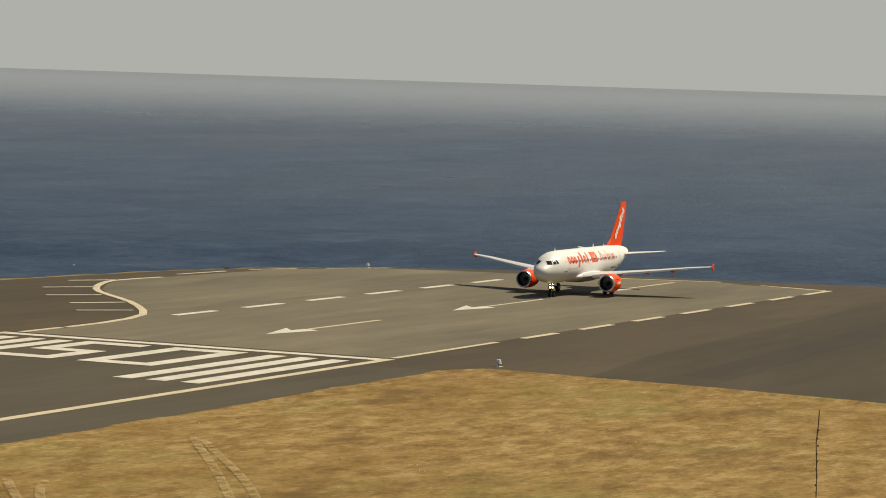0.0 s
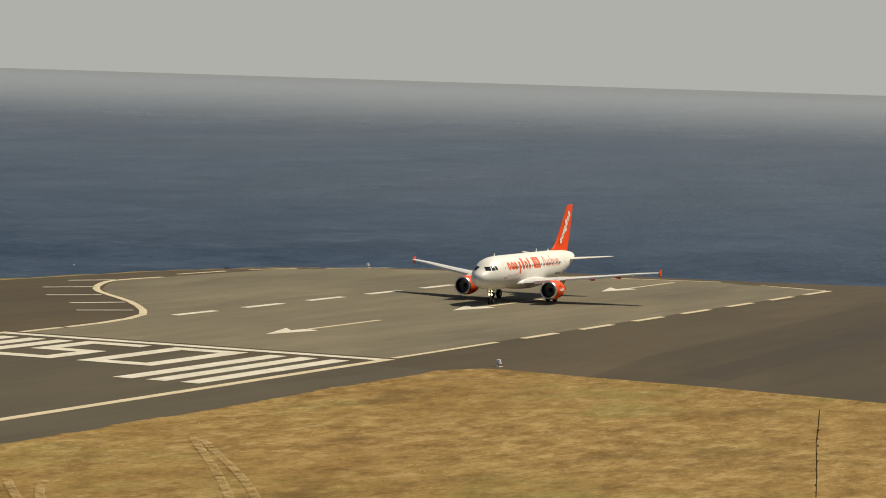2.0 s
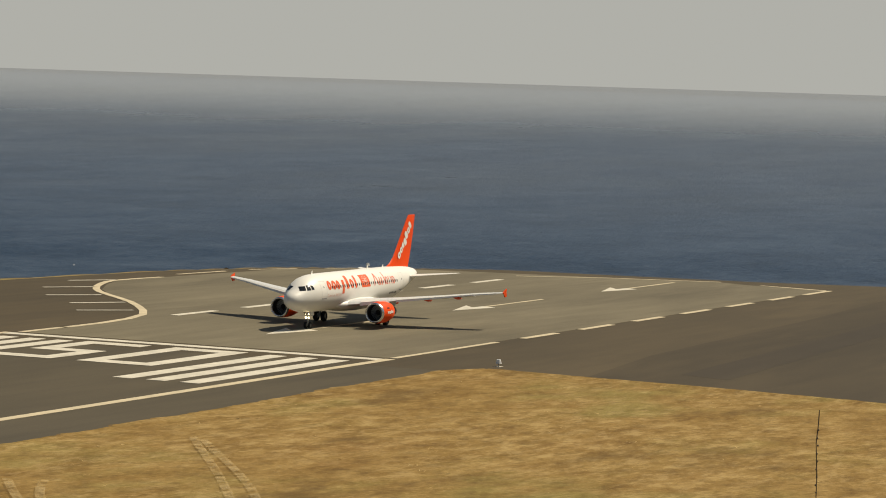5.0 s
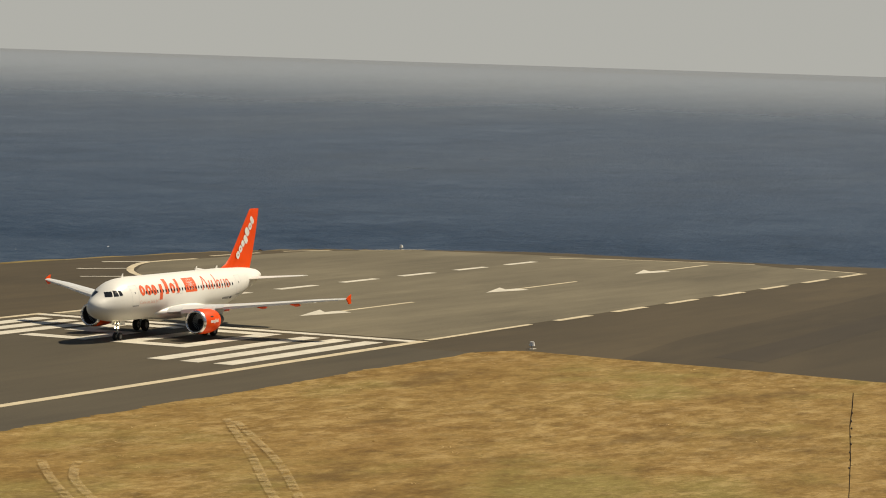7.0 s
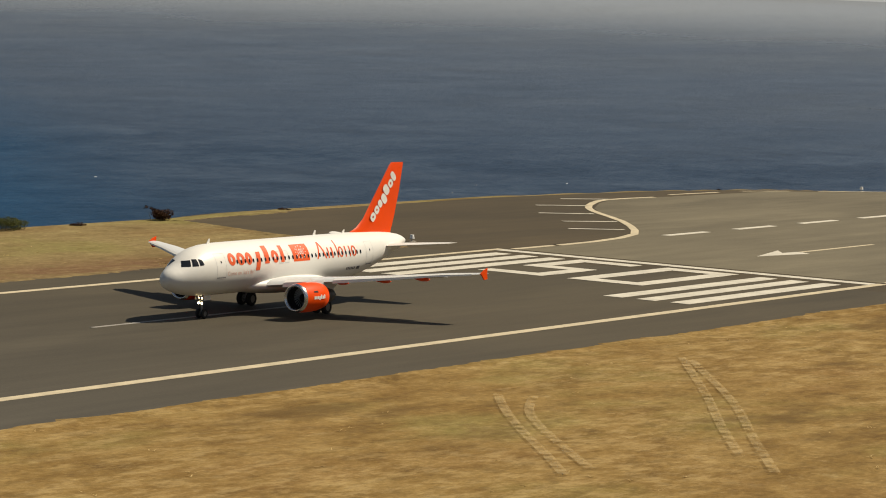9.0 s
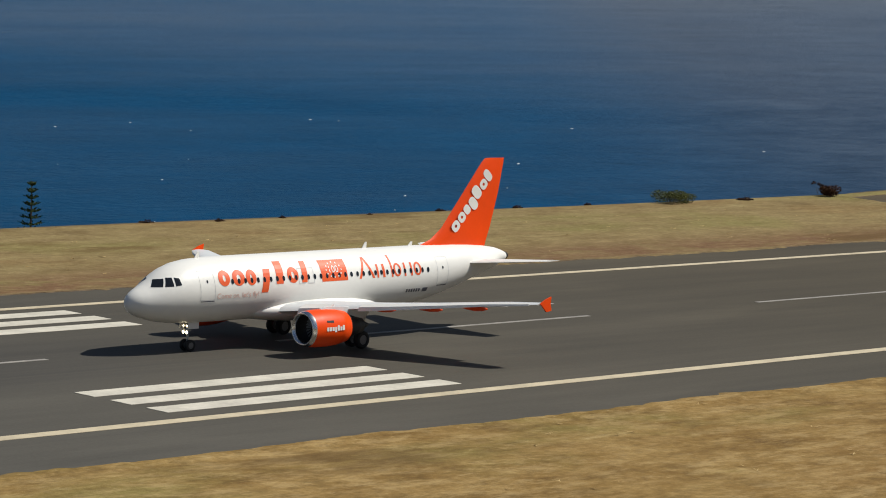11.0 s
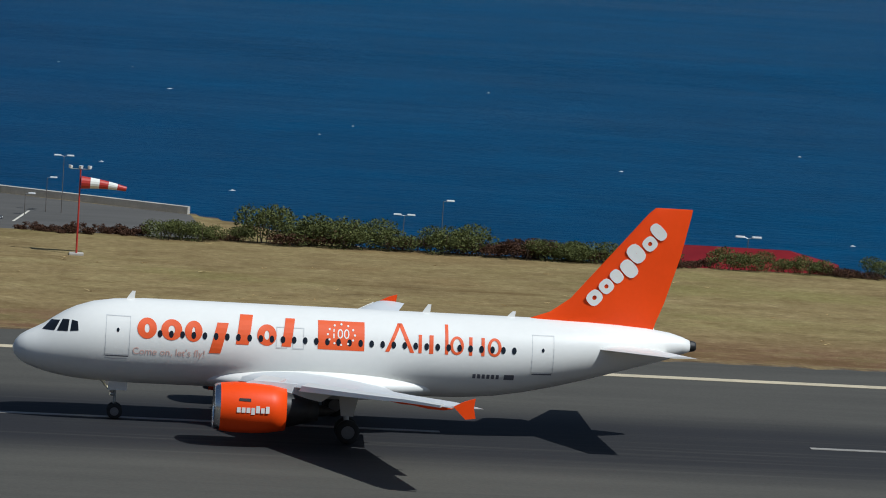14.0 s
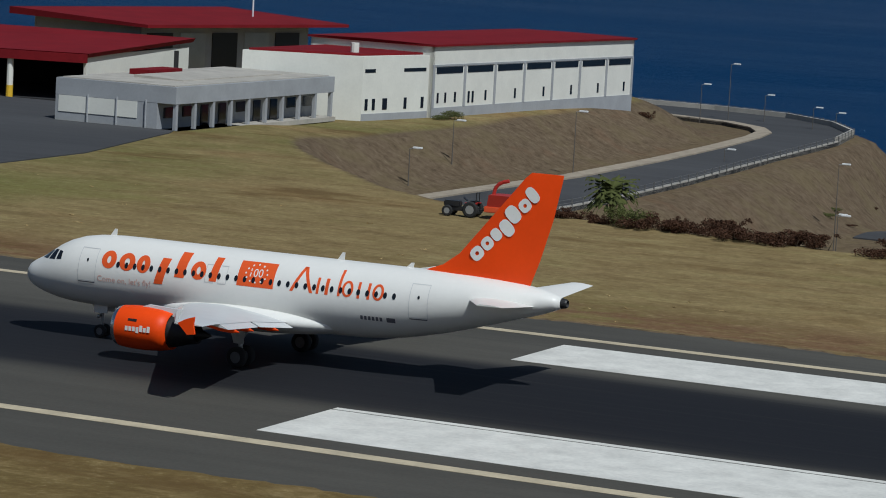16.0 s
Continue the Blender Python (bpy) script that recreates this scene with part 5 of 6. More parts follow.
tagged(part("sea_wall", prism(bmesh.new(), [(-47, 345), (-46.4, 346), (-7, 318.5), (20, 302.5), (19.6, 301.5), (-7.4, 317.5)], -24, -21.6), M_CONC), "low concrete sea wall", "wall", kind="structure")

# ---- plants ----
def foliage(name, dark, light, scale=2.5):
    m, t, b = nodes_of(name)
    info = t.nodes.new("ShaderNodeNewGeometry")
    f = calc(t, "ADD", calc(t, "MULTIPLY", info.outputs["Random Per Island"], 0.7), calc(t, "MULTIPLY", noise_node(t, place_of(t), scale), 0.3))
    link(t, ramp(t, f, (0.1, dark), (0.9, light)), b.inputs["Base Color"])
    b.inputs["Roughness"].default_value = 0.7
    b.inputs["Specular IOR Level"].default_value = 0.08
    return m


M_BUSHR = foliage("reddish_leaves", (0.038, 0.018, 0.011), (0.105, 0.055, 0.033))
M_BUSHG = foliage("green_leaves", (0.04, 0.05, 0.014), (0.15, 0.16, 0.055))
M_TREE = foliage("dark_green_leaves", (0.012, 0.022, 0.007), (0.055, 0.075, 0.025))
M_STRAW = foliage("dry_blades", (0.26, 0.16, 0.055), (0.62, 0.46, 0.22), 0.3)
M_BARK = plain("grey_brown_bark", (0.11, 0.08, 0.055), 0.9, var=0.3, scale=3)


def leaf_cloud(bm, rng, centre, size, count, leaf):
    """Leaf clumps: small bent blades scattered in lobes with gaps."""
    lobes = [(Vector((rng.uniform(-0.7, 0.7) * size[0], rng.uniform(-0.7, 0.7) * size[1], rng.uniform(-0.2, 0.55) * size[2])), rng.uniform(0.32, 0.6)) for _ in range(9)]
    for _ in range(count):
        c, k = lobes[rng.randrange(9)]
        d = Vector((rng.gauss(0, 1), rng.gauss(0, 1), rng.gauss(0, 1))).normalized() * (0.55 + 0.5 * rng.random())
        p = Vector(centre) + c + Vector((d.x * size[0] * k, d.y * size[1] * k, d.z * size[2] * k))
        if p.z < centre[2] - size[2] * 0.95:
            p.z = centre[2] - size[2] * 0.9 * rng.random()
        u = Vector((rng.gauss(0, 1), rng.gauss(0, 1), rng.gauss(0, 0.6))).normalized() * leaf * rng.uniform(0.6, 1.4)
        w = u.cross(Vector((rng.gauss(0, 1), rng.gauss(0, 1), rng.gauss(0, 1)))).normalized() * leaf * 0.45
        a, b, e, f = (bm.verts.new(p + q) for q in (-u, w, u, -w + d * leaf * 0.3))
        bm.faces.new((a, b, e))
        bm.faces.new((a, e, f))


def bush_kind(name, seed, material, size, label, spikes=0):
    rng = random.Random(seed)
    ob = thing(name, label, "bush", "bushes along the airfield edge")
    bm = bmesh.new()
    leaf_cloud(bm, rng, (0, 0, size[2] * 0.75), size, 2600, 0.085)
    for _ in range(spikes):
        x, y = rng.uniform(-0.8, 0.8) * size[0], rng.uniform(-0.6, 0.6) * size[1]
        leaf_cloud(bm, rng, (x, y, size[2] * rng.uniform(1.35, 1.7)), (0.28, 0.28, 0.24), 130, 0.06)
    part("leaves", bm, material, ob)
    bm = bmesh.new()
    for _ in range(5):
        tube(bm, (rng.uniform(-0.3, 0.3), rng.uniform(-0.3, 0.3), -1.2), (rng.uniform(-0.8, 0.8) * size[0], rng.uniform(-0.8, 0.8) * size[1], size[2] * rng.uniform(0.9, 1.5)), 0.05, 0.02, 5)
    part("stem_base", bm, M_BARK, ob)
    return ob


BUSHES = [bush_kind("bush", 1, M_BUSHR, (1.9, 1.2, 0.75), "low reddish-brown bush on dry grass", 3),
          bush_kind("bush", 2, M_BUSHR, (1.5, 1.1, 0.62), "small brown bush on dry grass", 2),
          bush_kind("bush", 3, M_BUSHG, (2.2, 1.6, 1.05), "rounded green bush on dry grass"),
          bush_kind("bush", 4, M_BUSHR, (2.6, 1.2, 0.7), "wide brown bush on dry grass", 0)]
for i, b in enumerate(BUSHES):
    b.matrix_basis = pose(-70 + 5 * i, 84 - 0.4 * i, 0)


def set_bush(kind, x, y, scale, sink=0.25, tall=1.0):
    z = min(land(x, y), 0.0)
    copy_thing(BUSHES[kind], pose(x, y, z - sink, 0, 0, random.uniform(0, 360)) @ Matrix.Diagonal((scale, scale, scale * tall, 1)))


rng = random.Random(5)
def edge_y(x):
    return strip_edge(x) - 1.0


# dense stretches of low bushes along the edge, with gaps
for x0, x1, step, kinds, sc in ((-100, -84, 1.7, (0, 3, 1), 1.05), (-84, -76, 1.6, (0, 3, 3), 1.2), (-70.8, -66.2, 1.6, (0, 3), 1.1), (-62, -58.8, 1.9, (0, 1), 0.95), (-54.2, -52.8, 1.5, (0,), 0.85), (-50.8, -49.3, 1.6, (1, 0), 0.85),
                                (-33, -19.5, 1.6, (0, 3, 1, 0), 1.1), (-13.2, -11.2, 1.5, (0, 3), 1.0), (-1.2, 15, 1.5, (2, 3, 1, 2), 0.85), (18, 46, 1.5, (2, 3, 2, 0), 1.2), (46, 75, 1.8, (3, 2, 0), 0.85),
                                (76, 100, 3.3, (3, 1), 0.5), (100, 118, 3.2, (1, 3), 0.55), (118, 142, 1.9, (0, 3, 1), 0.75), (142, 160, 3.4, (1,), 0.45), (160, 245, 9.0, (1,), 0.4)):
    x = x0
    while x < x1:
        set_bush(kinds[rng.randrange(len(kinds))], x, edge_y(x) + rng.uniform(-0.5, 1.2), sc * rng.uniform(0.75, 1.2), 0.3, rng.uniform(0.85, 1.15))
        x += step * rng.uniform(0.75, 1.3)
for k, x, y, s, t in ((2, 15.5, 78.0, 1.35, 1.25), (2, 19.5, 78.5, 1.1, 1.0), (2, -93.5, 84.5, 1.0, 1.0), (2, -42.5, 77.0, 1.15, 0.8), (2, -39.6, 76.8, 0.9, 0.7), (2, 247, 64.8, 1.15, 0.8), (2, 249.3, 65, 0.8, 0.8), (0, 273.2, 65.0, 0.95, 1.25), (3, 274.5, 65.2, 0.6, 1.2), (1, 259, 64.5, 0.6, 0.8),
                      (1, 300, 67.3, 0.6, 0.6), (2, 38, 76, 0.9, 1.0), (2, 36, 76, 0.9, 1.1), (1, 392.5, 60.5, 0.35, 0.9), (1, 394.2, 59.7, 0.35, 0.9), (1, 320, 67.3, 0.5, 0.5)):
    set_bush(k, x, y, s, 0.2, t)


for k, x, y, s, t in ((2, -155.3, 182.2, 0.8, 0.9), (2, -155.6, 179.6, 0.6, 0.8), (0, -151.6, 235.6, 0.7, 1.2), (1, -140.5, 205, 0.35, 1.0),
                      (1, -141.2, 190, 0.3, 0.8), (3, -116.0, 214, 0.4, 0.8), (2, -117.5, 210, 0.55, 0.6), (2, -118.6, 216, 0.5, 0.6), (1, -121.0, 240, 0.4, 0.8), (1, -120.4, 228, 0.3, 0.8)):
    copy_thing(BUSHES[k], pose(x, y, land(x, y) - 0.25, 0, 0, 40 * k + 7 * x) @ Matrix.Diagonal((s, s, s * t, 1)))


def make_tree(x, y, z, h, r, seed, label):
    rng = random.Random(seed)
    ob = thing("tree", label, "tree", "trees by the sea", pose(x, y, z))
    bm = tube(bmesh.new(), (0, 0, -0.5), (0.2, 0, h * 0.5), 0.3, 0.2, 8)
    for _ in range(6):
        tube(bm, (0.2, 0, h * rng.uniform(0.3, 0.5)), (rng.uniform(-r, r) * 0.7, rng.uniform(-r, r) * 0.7, h * rng.uniform(0.6, 0.85)), 0.12, 0.04, 6)
    part("trunk", bm, M_BARK, ob)
    bm = bmesh.new()
    leaf_cloud(bm, rng, (0, 0, h * 0.68), (r, r, h * 0.34), 4200, 0.19)
    part("crown", bm, M_TREE, ob)


for i, (x, y, z, h, r) in enumerate(((-130.5, 301.6, -20.9, 5.9, 3.3), (-126.8, 303.5, -21.0, 4.6, 2.5), (-137, 352, -19, 7.8, 3.4), (-113, 362, -21, 6.2, 3.6), (-107, 364, -21, 5.4, 3.4), (-101, 366, -21, 4.6, 3.2))):
    make_tree(x, y, z, h, r, 20 + i, "dark green broad tree near the white building")


def make_shrubs(x, y, z, size, seed):
    """A dense dark thicket that reaches the ground."""
    rng = random.Random(seed)
    ob = thing("thicket", "dense dark green thicket behind the white building", "shrub", "thickets by the sea", pose(x, y, z))
    bm = bmesh.new()
    leaf_cloud(bm, rng, (0, 0, size[2] * 0.8), size, 5200, 0.2)
    part("leaves", bm, M_TREE, ob)
    bm = bmesh.new()
    for _ in range(7):
        tube(bm, (rng.uniform(-0.5, 0.5), rng.uniform(-0.5, 0.5), -1.0), (rng.uniform(-0.7, 0.7) * size[0], rng.uniform(-0.7, 0.7) * size[1], size[2] * rng.uniform(0.8, 1.3)), 0.12, 0.04, 6)
    part("stems", bm, M_BARK, ob)


for i, (x, y, size) in enumerate(((-119, 369, (4.2, 4, 3.6)), (-113.5, 368, (4.4, 4, 3.3)), (-108, 369, (4.2, 4, 2.8)), (-102.5, 369, (4.2, 4, 2.3)), (-97, 368, (4.0, 4, 1.7)), (-148, 352, (4.5, 3, 2.2)), (-155, 345, (4.5, 3, 1.8)))):
    make_shrubs(x, y, land(x, y) - 0.3, size, 70 + i)


def make_palm(x, y, z, h):
    rng = random.Random(9)
    ob = thing("palm_tree", "short palm with a full green crown behind the bushes", "tree", "", pose(x, y, z))
    part("trunk", tube(bmesh.new(), (0, 0, -1), (0.1, 0, h), 0.28, 0.2, 10), M_BARK, ob)
    for k in range(60):
        a, lift = rng.uniform(0, math.tau), rng.uniform(-0.5, 1.1)
        bm = bmesh.new()
        prev = None
        n = 8
        for i in range(n + 1):
            u = i / n
            r = 2.3 * u
            p = Vector((r * math.cos(a), r * math.sin(a), h + lift * 2.2 * u - 1.3 * u * u))
            s = Vector((-math.sin(a), math.cos(a), 0)) * (0.5 * math.sin(math.pi * min(u + 0.12, 1)) + 0.02)
            row = [bm.verts.new(p - s - Vector((0, 0, 0.14))), bm.verts.new(p), bm.verts.new(p + s - Vector((0, 0, 0.14)))]
            if prev and i % 2:
                bm.faces.new((prev[0], prev[1], row[1], row[0]))
                bm.faces.new((prev[1], prev[2], row[2], row[1]))
            elif prev:
                bm.faces.new((prev[1], row[1], row[0]))
                bm.faces.new((prev[1], row[2], row[1]))
            prev = row
        part("frond", bm, M_BUSHG, ob)


make_palm(-98.5, 93.0, -1.6, 3.6)


def make_pine(x, y, z, h):
    rng = random.Random(4)
    ob = thing("araucaria_tree", "small dark tiered conifer at the cliff edge", "tree", "", pose(x, y, z))
    part("trunk", tube(bmesh.new(), (0, 0, -1), (0, 0, h), 0.16, 0.03, 8), M_BARK, ob)
    for tier in range(11):
        zt = h * (0.2 + 0.075 * tier)
        r = 1.7 * (1 - tier / 12.5) * (0.6 if tier < 2 else 1)
        bm = bmesh.new()
        for k in range(8):
            a = k * math.tau / 8 + tier
            for i in range(14):
                u = (i + 0.5) / 14
                p = Vector((r * u * math.cos(a), r * u * math.sin(a), zt + 0.25 * u * u))
                d = Vector((rng.gauss(0, 1), rng.gauss(0, 1), rng.uniform(0, 1.2))).normalized() * 0.22
                w = d.cross(Vector((math.cos(a), math.sin(a), 0.3))).normalized() * 0.09
                bm.faces.new([bm.verts.new(q) for q in (p - w, p + w, p + d)])
            tube(bm, (0, 0, zt), (r * math.cos(a), r * math.sin(a), zt + 0.25), 0.03, 0.01, 4)
        part("branch_tier", bm, M_TREE, ob)


make_pine(168.5, 70.5, -4.0, 7.8)


def make_stalk():
    ob = thing("dry_stalk", "thin dry flower stalk with seed heads on the hillside", "plant", "", pose(57.3, -133.45, land(57.3, -133.4)))
    z = land(57.3, -133.4)
    top = 20.82 - z
    pts = [(-0.02, 0, 0), (0.03, 0, top * 0.86), (-0.03, 0.02, top * 0.93), (0.01, 0, top * 0.97), (0.04, 0, top)]
    for p, q in zip(pts, pts[1:]):
        part("stem", tube(bmesh.new(), p, q, 0.012, 0.009, 6), M_BARK, ob)
    for k in range(9):
        h = top - 0.38 - 0.15 * k
        bm = bmesh.new()
        bmesh.ops.create_icosphere(bm, subdivisions=1, radius=0.024)
        for v in bm.verts:
            v.co = v.co * (1 + 0.3 * noise.noise(v.co * 40)) + Vector(((-1) ** k * 0.025, 0, h))
        part("seed_head", bm, M_BARK, ob)
    part("base_leaves", tube(tube(bmesh.new(), (0, 0, -0.1), (0.3, 0.1, 0.7), 0.04, 0.01, 5), (0, 0, -0.1), (-0.3, -0.1, 0.6), 0.04, 0.01, 5), M_BARK, ob)


make_stalk()


# dry grass tufts, denser towards the camera
def make_tufts():
    rng = random.Random(11)
    verts, faces = [], []
    spots = []
    for _ in range(350):
        spots.append((rng.uniform(80, 268), rng.uniform(-90, -32), 0.6))
    for _ in range(450):
        spots.append((rng.uniform(-150, 270), rng.uniform(30, 78), 0.8))
    for x, y, k in spots:
        if noise.noise(Vector((x * 0.08, y * 0.16, 2))) < rng.uniform(-0.5, 0.35):
            continue
        if y > strip_edge(x) - 1 or (y > 62 and x > 140) or (y > 28 and x > 262):
            continue
        z = land(x, y)
        for _ in range(4):
            a = rng.uniform(0, math.tau)
            h, w = rng.uniform(0.02, 0.09) * k, 0.09 * k
            n = len(verts)
            cx, cy = x + rng.uniform(-0.25, 0.25), y + rng.uniform(-0.2, 0.2)
            verts += [(cx - w * math.cos(a), cy - w * math.sin(a), z + 0.03), (cx + w * math.cos(a), cy + w * math.sin(a), z + 0.03), (cx + rng.uniform(-0.6, 0.6), cy + rng.uniform(-0.35, 0.35), z + 0.05 + h)]
            faces.append((n, n + 1, n + 2))
    me = bpy.data.meshes.new("grass_tufts")
    me.from_pydata(verts, [], faces)
    me.materials.append(M_STRAW)
    tagged(new("grass_tufts", me), "dry straw-coloured grass tufts", "grass", kind="stuff")


make_tufts()


# wheel tracks pressed into the dry grass
def wheel_track(pts, width):
    bm = bmesh.new()
    rows = []
    for i, p in enumerate(pts):
        a, b = Vector(pts[max(i - 1, 0)]), Vector(pts[min(i + 1, len(pts) - 1)])
        d = (b - a).normalized()
        s = Vector((-d.y, d.x)) * width / 2
        for q in (Vector(p) + s, Vector(p) - s):
            rows.append(bm.verts.new((q.x, q.y, land(q.x, q.y) + 0.13)))
    for i in range(len(pts) - 1):
        bm.faces.new((rows[2 * i], rows[2 * i + 1], rows[2 * i + 3], rows[2 * i + 2]))
    return bm


M_TRACK = plain("flattened_straw", (0.50, 0.37, 0.18), 0.95, var=0.3, scale=1.2, own=False)
_t = M_TRACK.node_tree
link(_t, calc(_t, "MULTIPLY", band(_t, noise_node(_t, place_of(_t), 0.9, 6, 0.7), 0.36, 0.62), 0.42), _t.nodes["Principled BSDF"].inputs["Alpha"])


# ---- airfield fittings ----
def make_windsock():
    ob = thing("windsock", "red and white windsock streaming from a red mast", "windsock", "", pose(1.9, 64.6, 0))
    part("mast", tube(bmesh.new(), (0, 0, -0.2), (0, 0, 5.9), 0.07, 0.05, 8), M_RED, ob, "thin red mast")
    part("footing", boxed(-0.5, 0.5, -0.5, 0.5, -0.3, 0.12, bevel=0.03), M_CONC, ob)
    for k in range(5):
        x0, x1 = 0.08 + 0.62 * k, 0.08 + 0.62 * (k + 1)
        r0, r1 = 0.44 - 0.055 * k, 0.44 - 0.055 * (k + 1)
        z0, z1 = 5.0 - 0.012 * k * k, 5.0 - 0.012 * (k + 1) ** 2
        bm = tube(bmesh.new(), (x0, 0, z0), (x1, 0, z1), r0, r1, 14)
        part("sock_ring", bm, M_RED if k % 2 == 0 else M_WALLW, ob, "red cloth ring" if k % 2 == 0 else "white cloth ring", smooth=False)
    for dx in (-0.7, 0.0, 0.6):
        part("lamp", tube(bmesh.new(), (dx, 0, 5.95), (dx + 0.02, 0, 6.15), 0.12, 0.16, 8), M_HEAD, ob, "small white flood lamp")
    part("lamp_arm", tube(bmesh.new(), (-0.7, 0, 5.92), (0.6, 0, 5.92), 0.03, n=5), M_STEEL, ob)


def make_mast():
    ob = thing("measuring_mast", "slender steel mast with a cross arm on the grass", "mast", "", pose(-23.2, 57.1, 0))
    for k in range(3):
        a = k * math.tau / 3
        part("leg", tube(bmesh.new(), (0.16 * math.cos(a), 0.16 * math.sin(a), -0.1), (0.09 * math.cos(a), 0.09 * math.sin(a), 9.6), 0.028, n=5), M_RODS, ob)
    for i in range(16):
        z = 0.3 + i * 0.58
        part("brace", tube(bmesh.new(), (0.15, 0, z), (-0.07, 0.13 * (-1) ** i, z + 0.55), 0.018, n=4), M_RODS, ob)
    part("cross_arm", tube(bmesh.new(), (-0.75, 0, 9.45), (0.65, 0, 9.45), 0.035, n=5), M_RODS, ob)
    for x in (-0.72, 0.62):
        part("sensor", tube(bmesh.new(), (x, 0, 9.45), (x, 0, 9.85), 0.06, n=6), M_RODS, ob)
    part("cabinet", boxed(-0.25, 0.25, -0.32, -0.1, 1.3, 2.0, bevel=0.02), M_STEEL, ob, "grey cabinet on the mast")


def slab_unit(x, y, top):
    ob = thing("light_unit", "low yellow approach light unit on short legs", "airfield light", "light units on the grass", pose(x, y, 0))
    part("housing", boxed(-0.5, 0.5, -0.3, 0.3, 0.22, 0.42, bevel=0.05), top, ob, "yellow metal housing")
    part("lens", boxed(-0.4, 0.4, -0.33, -0.29, 0.25, 0.38), M_GLASS, ob)
    for dx in (-0.35, 0.35):
        part("leg", tube(bmesh.new(), (dx, 0, -0.1), (dx, 0, 0.24), 0.05, n=6), M_BLACK, ob)


make_windsock()
make_mast()
for x, y in ((-20.1, 65.5), (-19.8, 56.6), (-19.8, 47.0)):
    slab_unit(x, y, M_YEL)

ob = thing("barrel_cone", "tall black cylinder standing on the grass", "cylinder", "", pose(-22.6, 66.2, 0))
part("body", lathe(bmesh.new(), [(0, 0.28), (0.9, 0.26), (1.15, 0.18), (1.25, 0.02)], 0, 0, 14)[0], M_BLACK, ob)
ob.children[0].data.transform(Matrix.Rotation(radians(-90), 4, "Y"))
ob = thing("junction_box", "small brown box on the grass beside the mast", "box", "", pose(-24.9, 56.4, 0))
part("body", boxed(-0.25, 0.25, -0.2, 0.2, -0.1, 0.85, bevel=0.03), M_BARK, ob)
part("lid", boxed(-0.3, 0.3, -0.25, 0.25, 0.84, 0.92, bevel=0.02), M_BARK, ob)
ob = thing("instrument_hut", "white louvred box on four legs in a wire enclosure", "instrument", "", pose(-14.3, 72.3, 0))
part("box", boxed(-0.45, 0.45, -0.4, 0.4, 0.9, 1.6, bevel=0.03), M_WALLW, ob, "white painted box")
for dx in (-0.4, 0.4):
    for dy in (-0.35, 0.35):
        part("leg", boxed(dx - 0.04, dx + 0.04, dy - 0.04, dy + 0.04, -0.1, 0.9), M_WALLW, ob)
for dx in (-0.9, 0.3, 1.0):
    part("fence_post", tube(bmesh.new(), (dx, -0.8, -0.1), (dx, -0.8, 1.1), 0.025, n=5), M_STEEL, ob)
for z in (0.5, 1.0):
    part("wire", tube(bmesh.new(), (-0.9, -0.8, z), (1.0, -0.8, z), 0.012, n=4), M_STEEL, ob)
for x, y in ((-15.8, 73.5), (-41.0, 76.4)):
    ob = thing("pipe_hoop", "bent grey pipe hoop rising from the ground", "pipe", "pipe hoops", pose(x, y, 0))
    pts = [(0.75 * math.cos(radians(a)), 0, 0.9 + 0.75 * math.sin(radians(a))) for a in range(180, -31, -15)]
    bm = tube(bmesh.new(), (-0.75, 0, -0.2), pts[0], 0.05, n=6)
    for p, q in zip(pts, pts[1:]):
        tube(bm, p, q, 0.05, n=6)
    part("pipe", bm, M_STEEL, ob)
ob = thing("runway_sign", "yellow runway distance sign on the grass edge", "sign", "", pose(-85.0, 37.0, 0, 0, 0, -8))
part("panel", boxed(-0.75, 0.75, -0.12, 0.12, 0.3, 1.0, bevel=0.03), M_YEL, ob, "plain yellow panel")
part("back", boxed(-0.8, -0.74, -0.16, 0.16, 0.25, 1.05), M_BLACK, ob)
for dx in (-0.5, 0.5):
    part("leg", tube(bmesh.new(), (dx, 0, -0.1), (dx, 0, 0.4), 0.04, n=6), M_STEEL, ob)
for x, y in ((276.2, -33.2), (275.3, 32.4), (411.0, 45.6)):
    ob = thing("edge_light", "small white runway edge light on a short stem", "airfield light", "edge lights", pose(x, y, 0))
    part("stem", tube(bmesh.new(), (0, 0, -0.1), (0, 0, 0.35), 0.06, n=6), M_STEEL, ob)
    part("globe", tube(bmesh.new(), (0, 0, 0.35), (0, 0, 0.75), 0.28, 0.2, 10), M_HEAD, ob, "pale lamp globe")
    part("plinth", boxed(-0.5, 0.5, -0.3, 0.3, -0.1, 0.08, bevel=0.02), M_CONC, ob)


# ---- street lamps ----
M_POLE = plain("weathered_pole", (0.13, 0.115, 0.10), 0.6, metal=0.2, var=0.2)


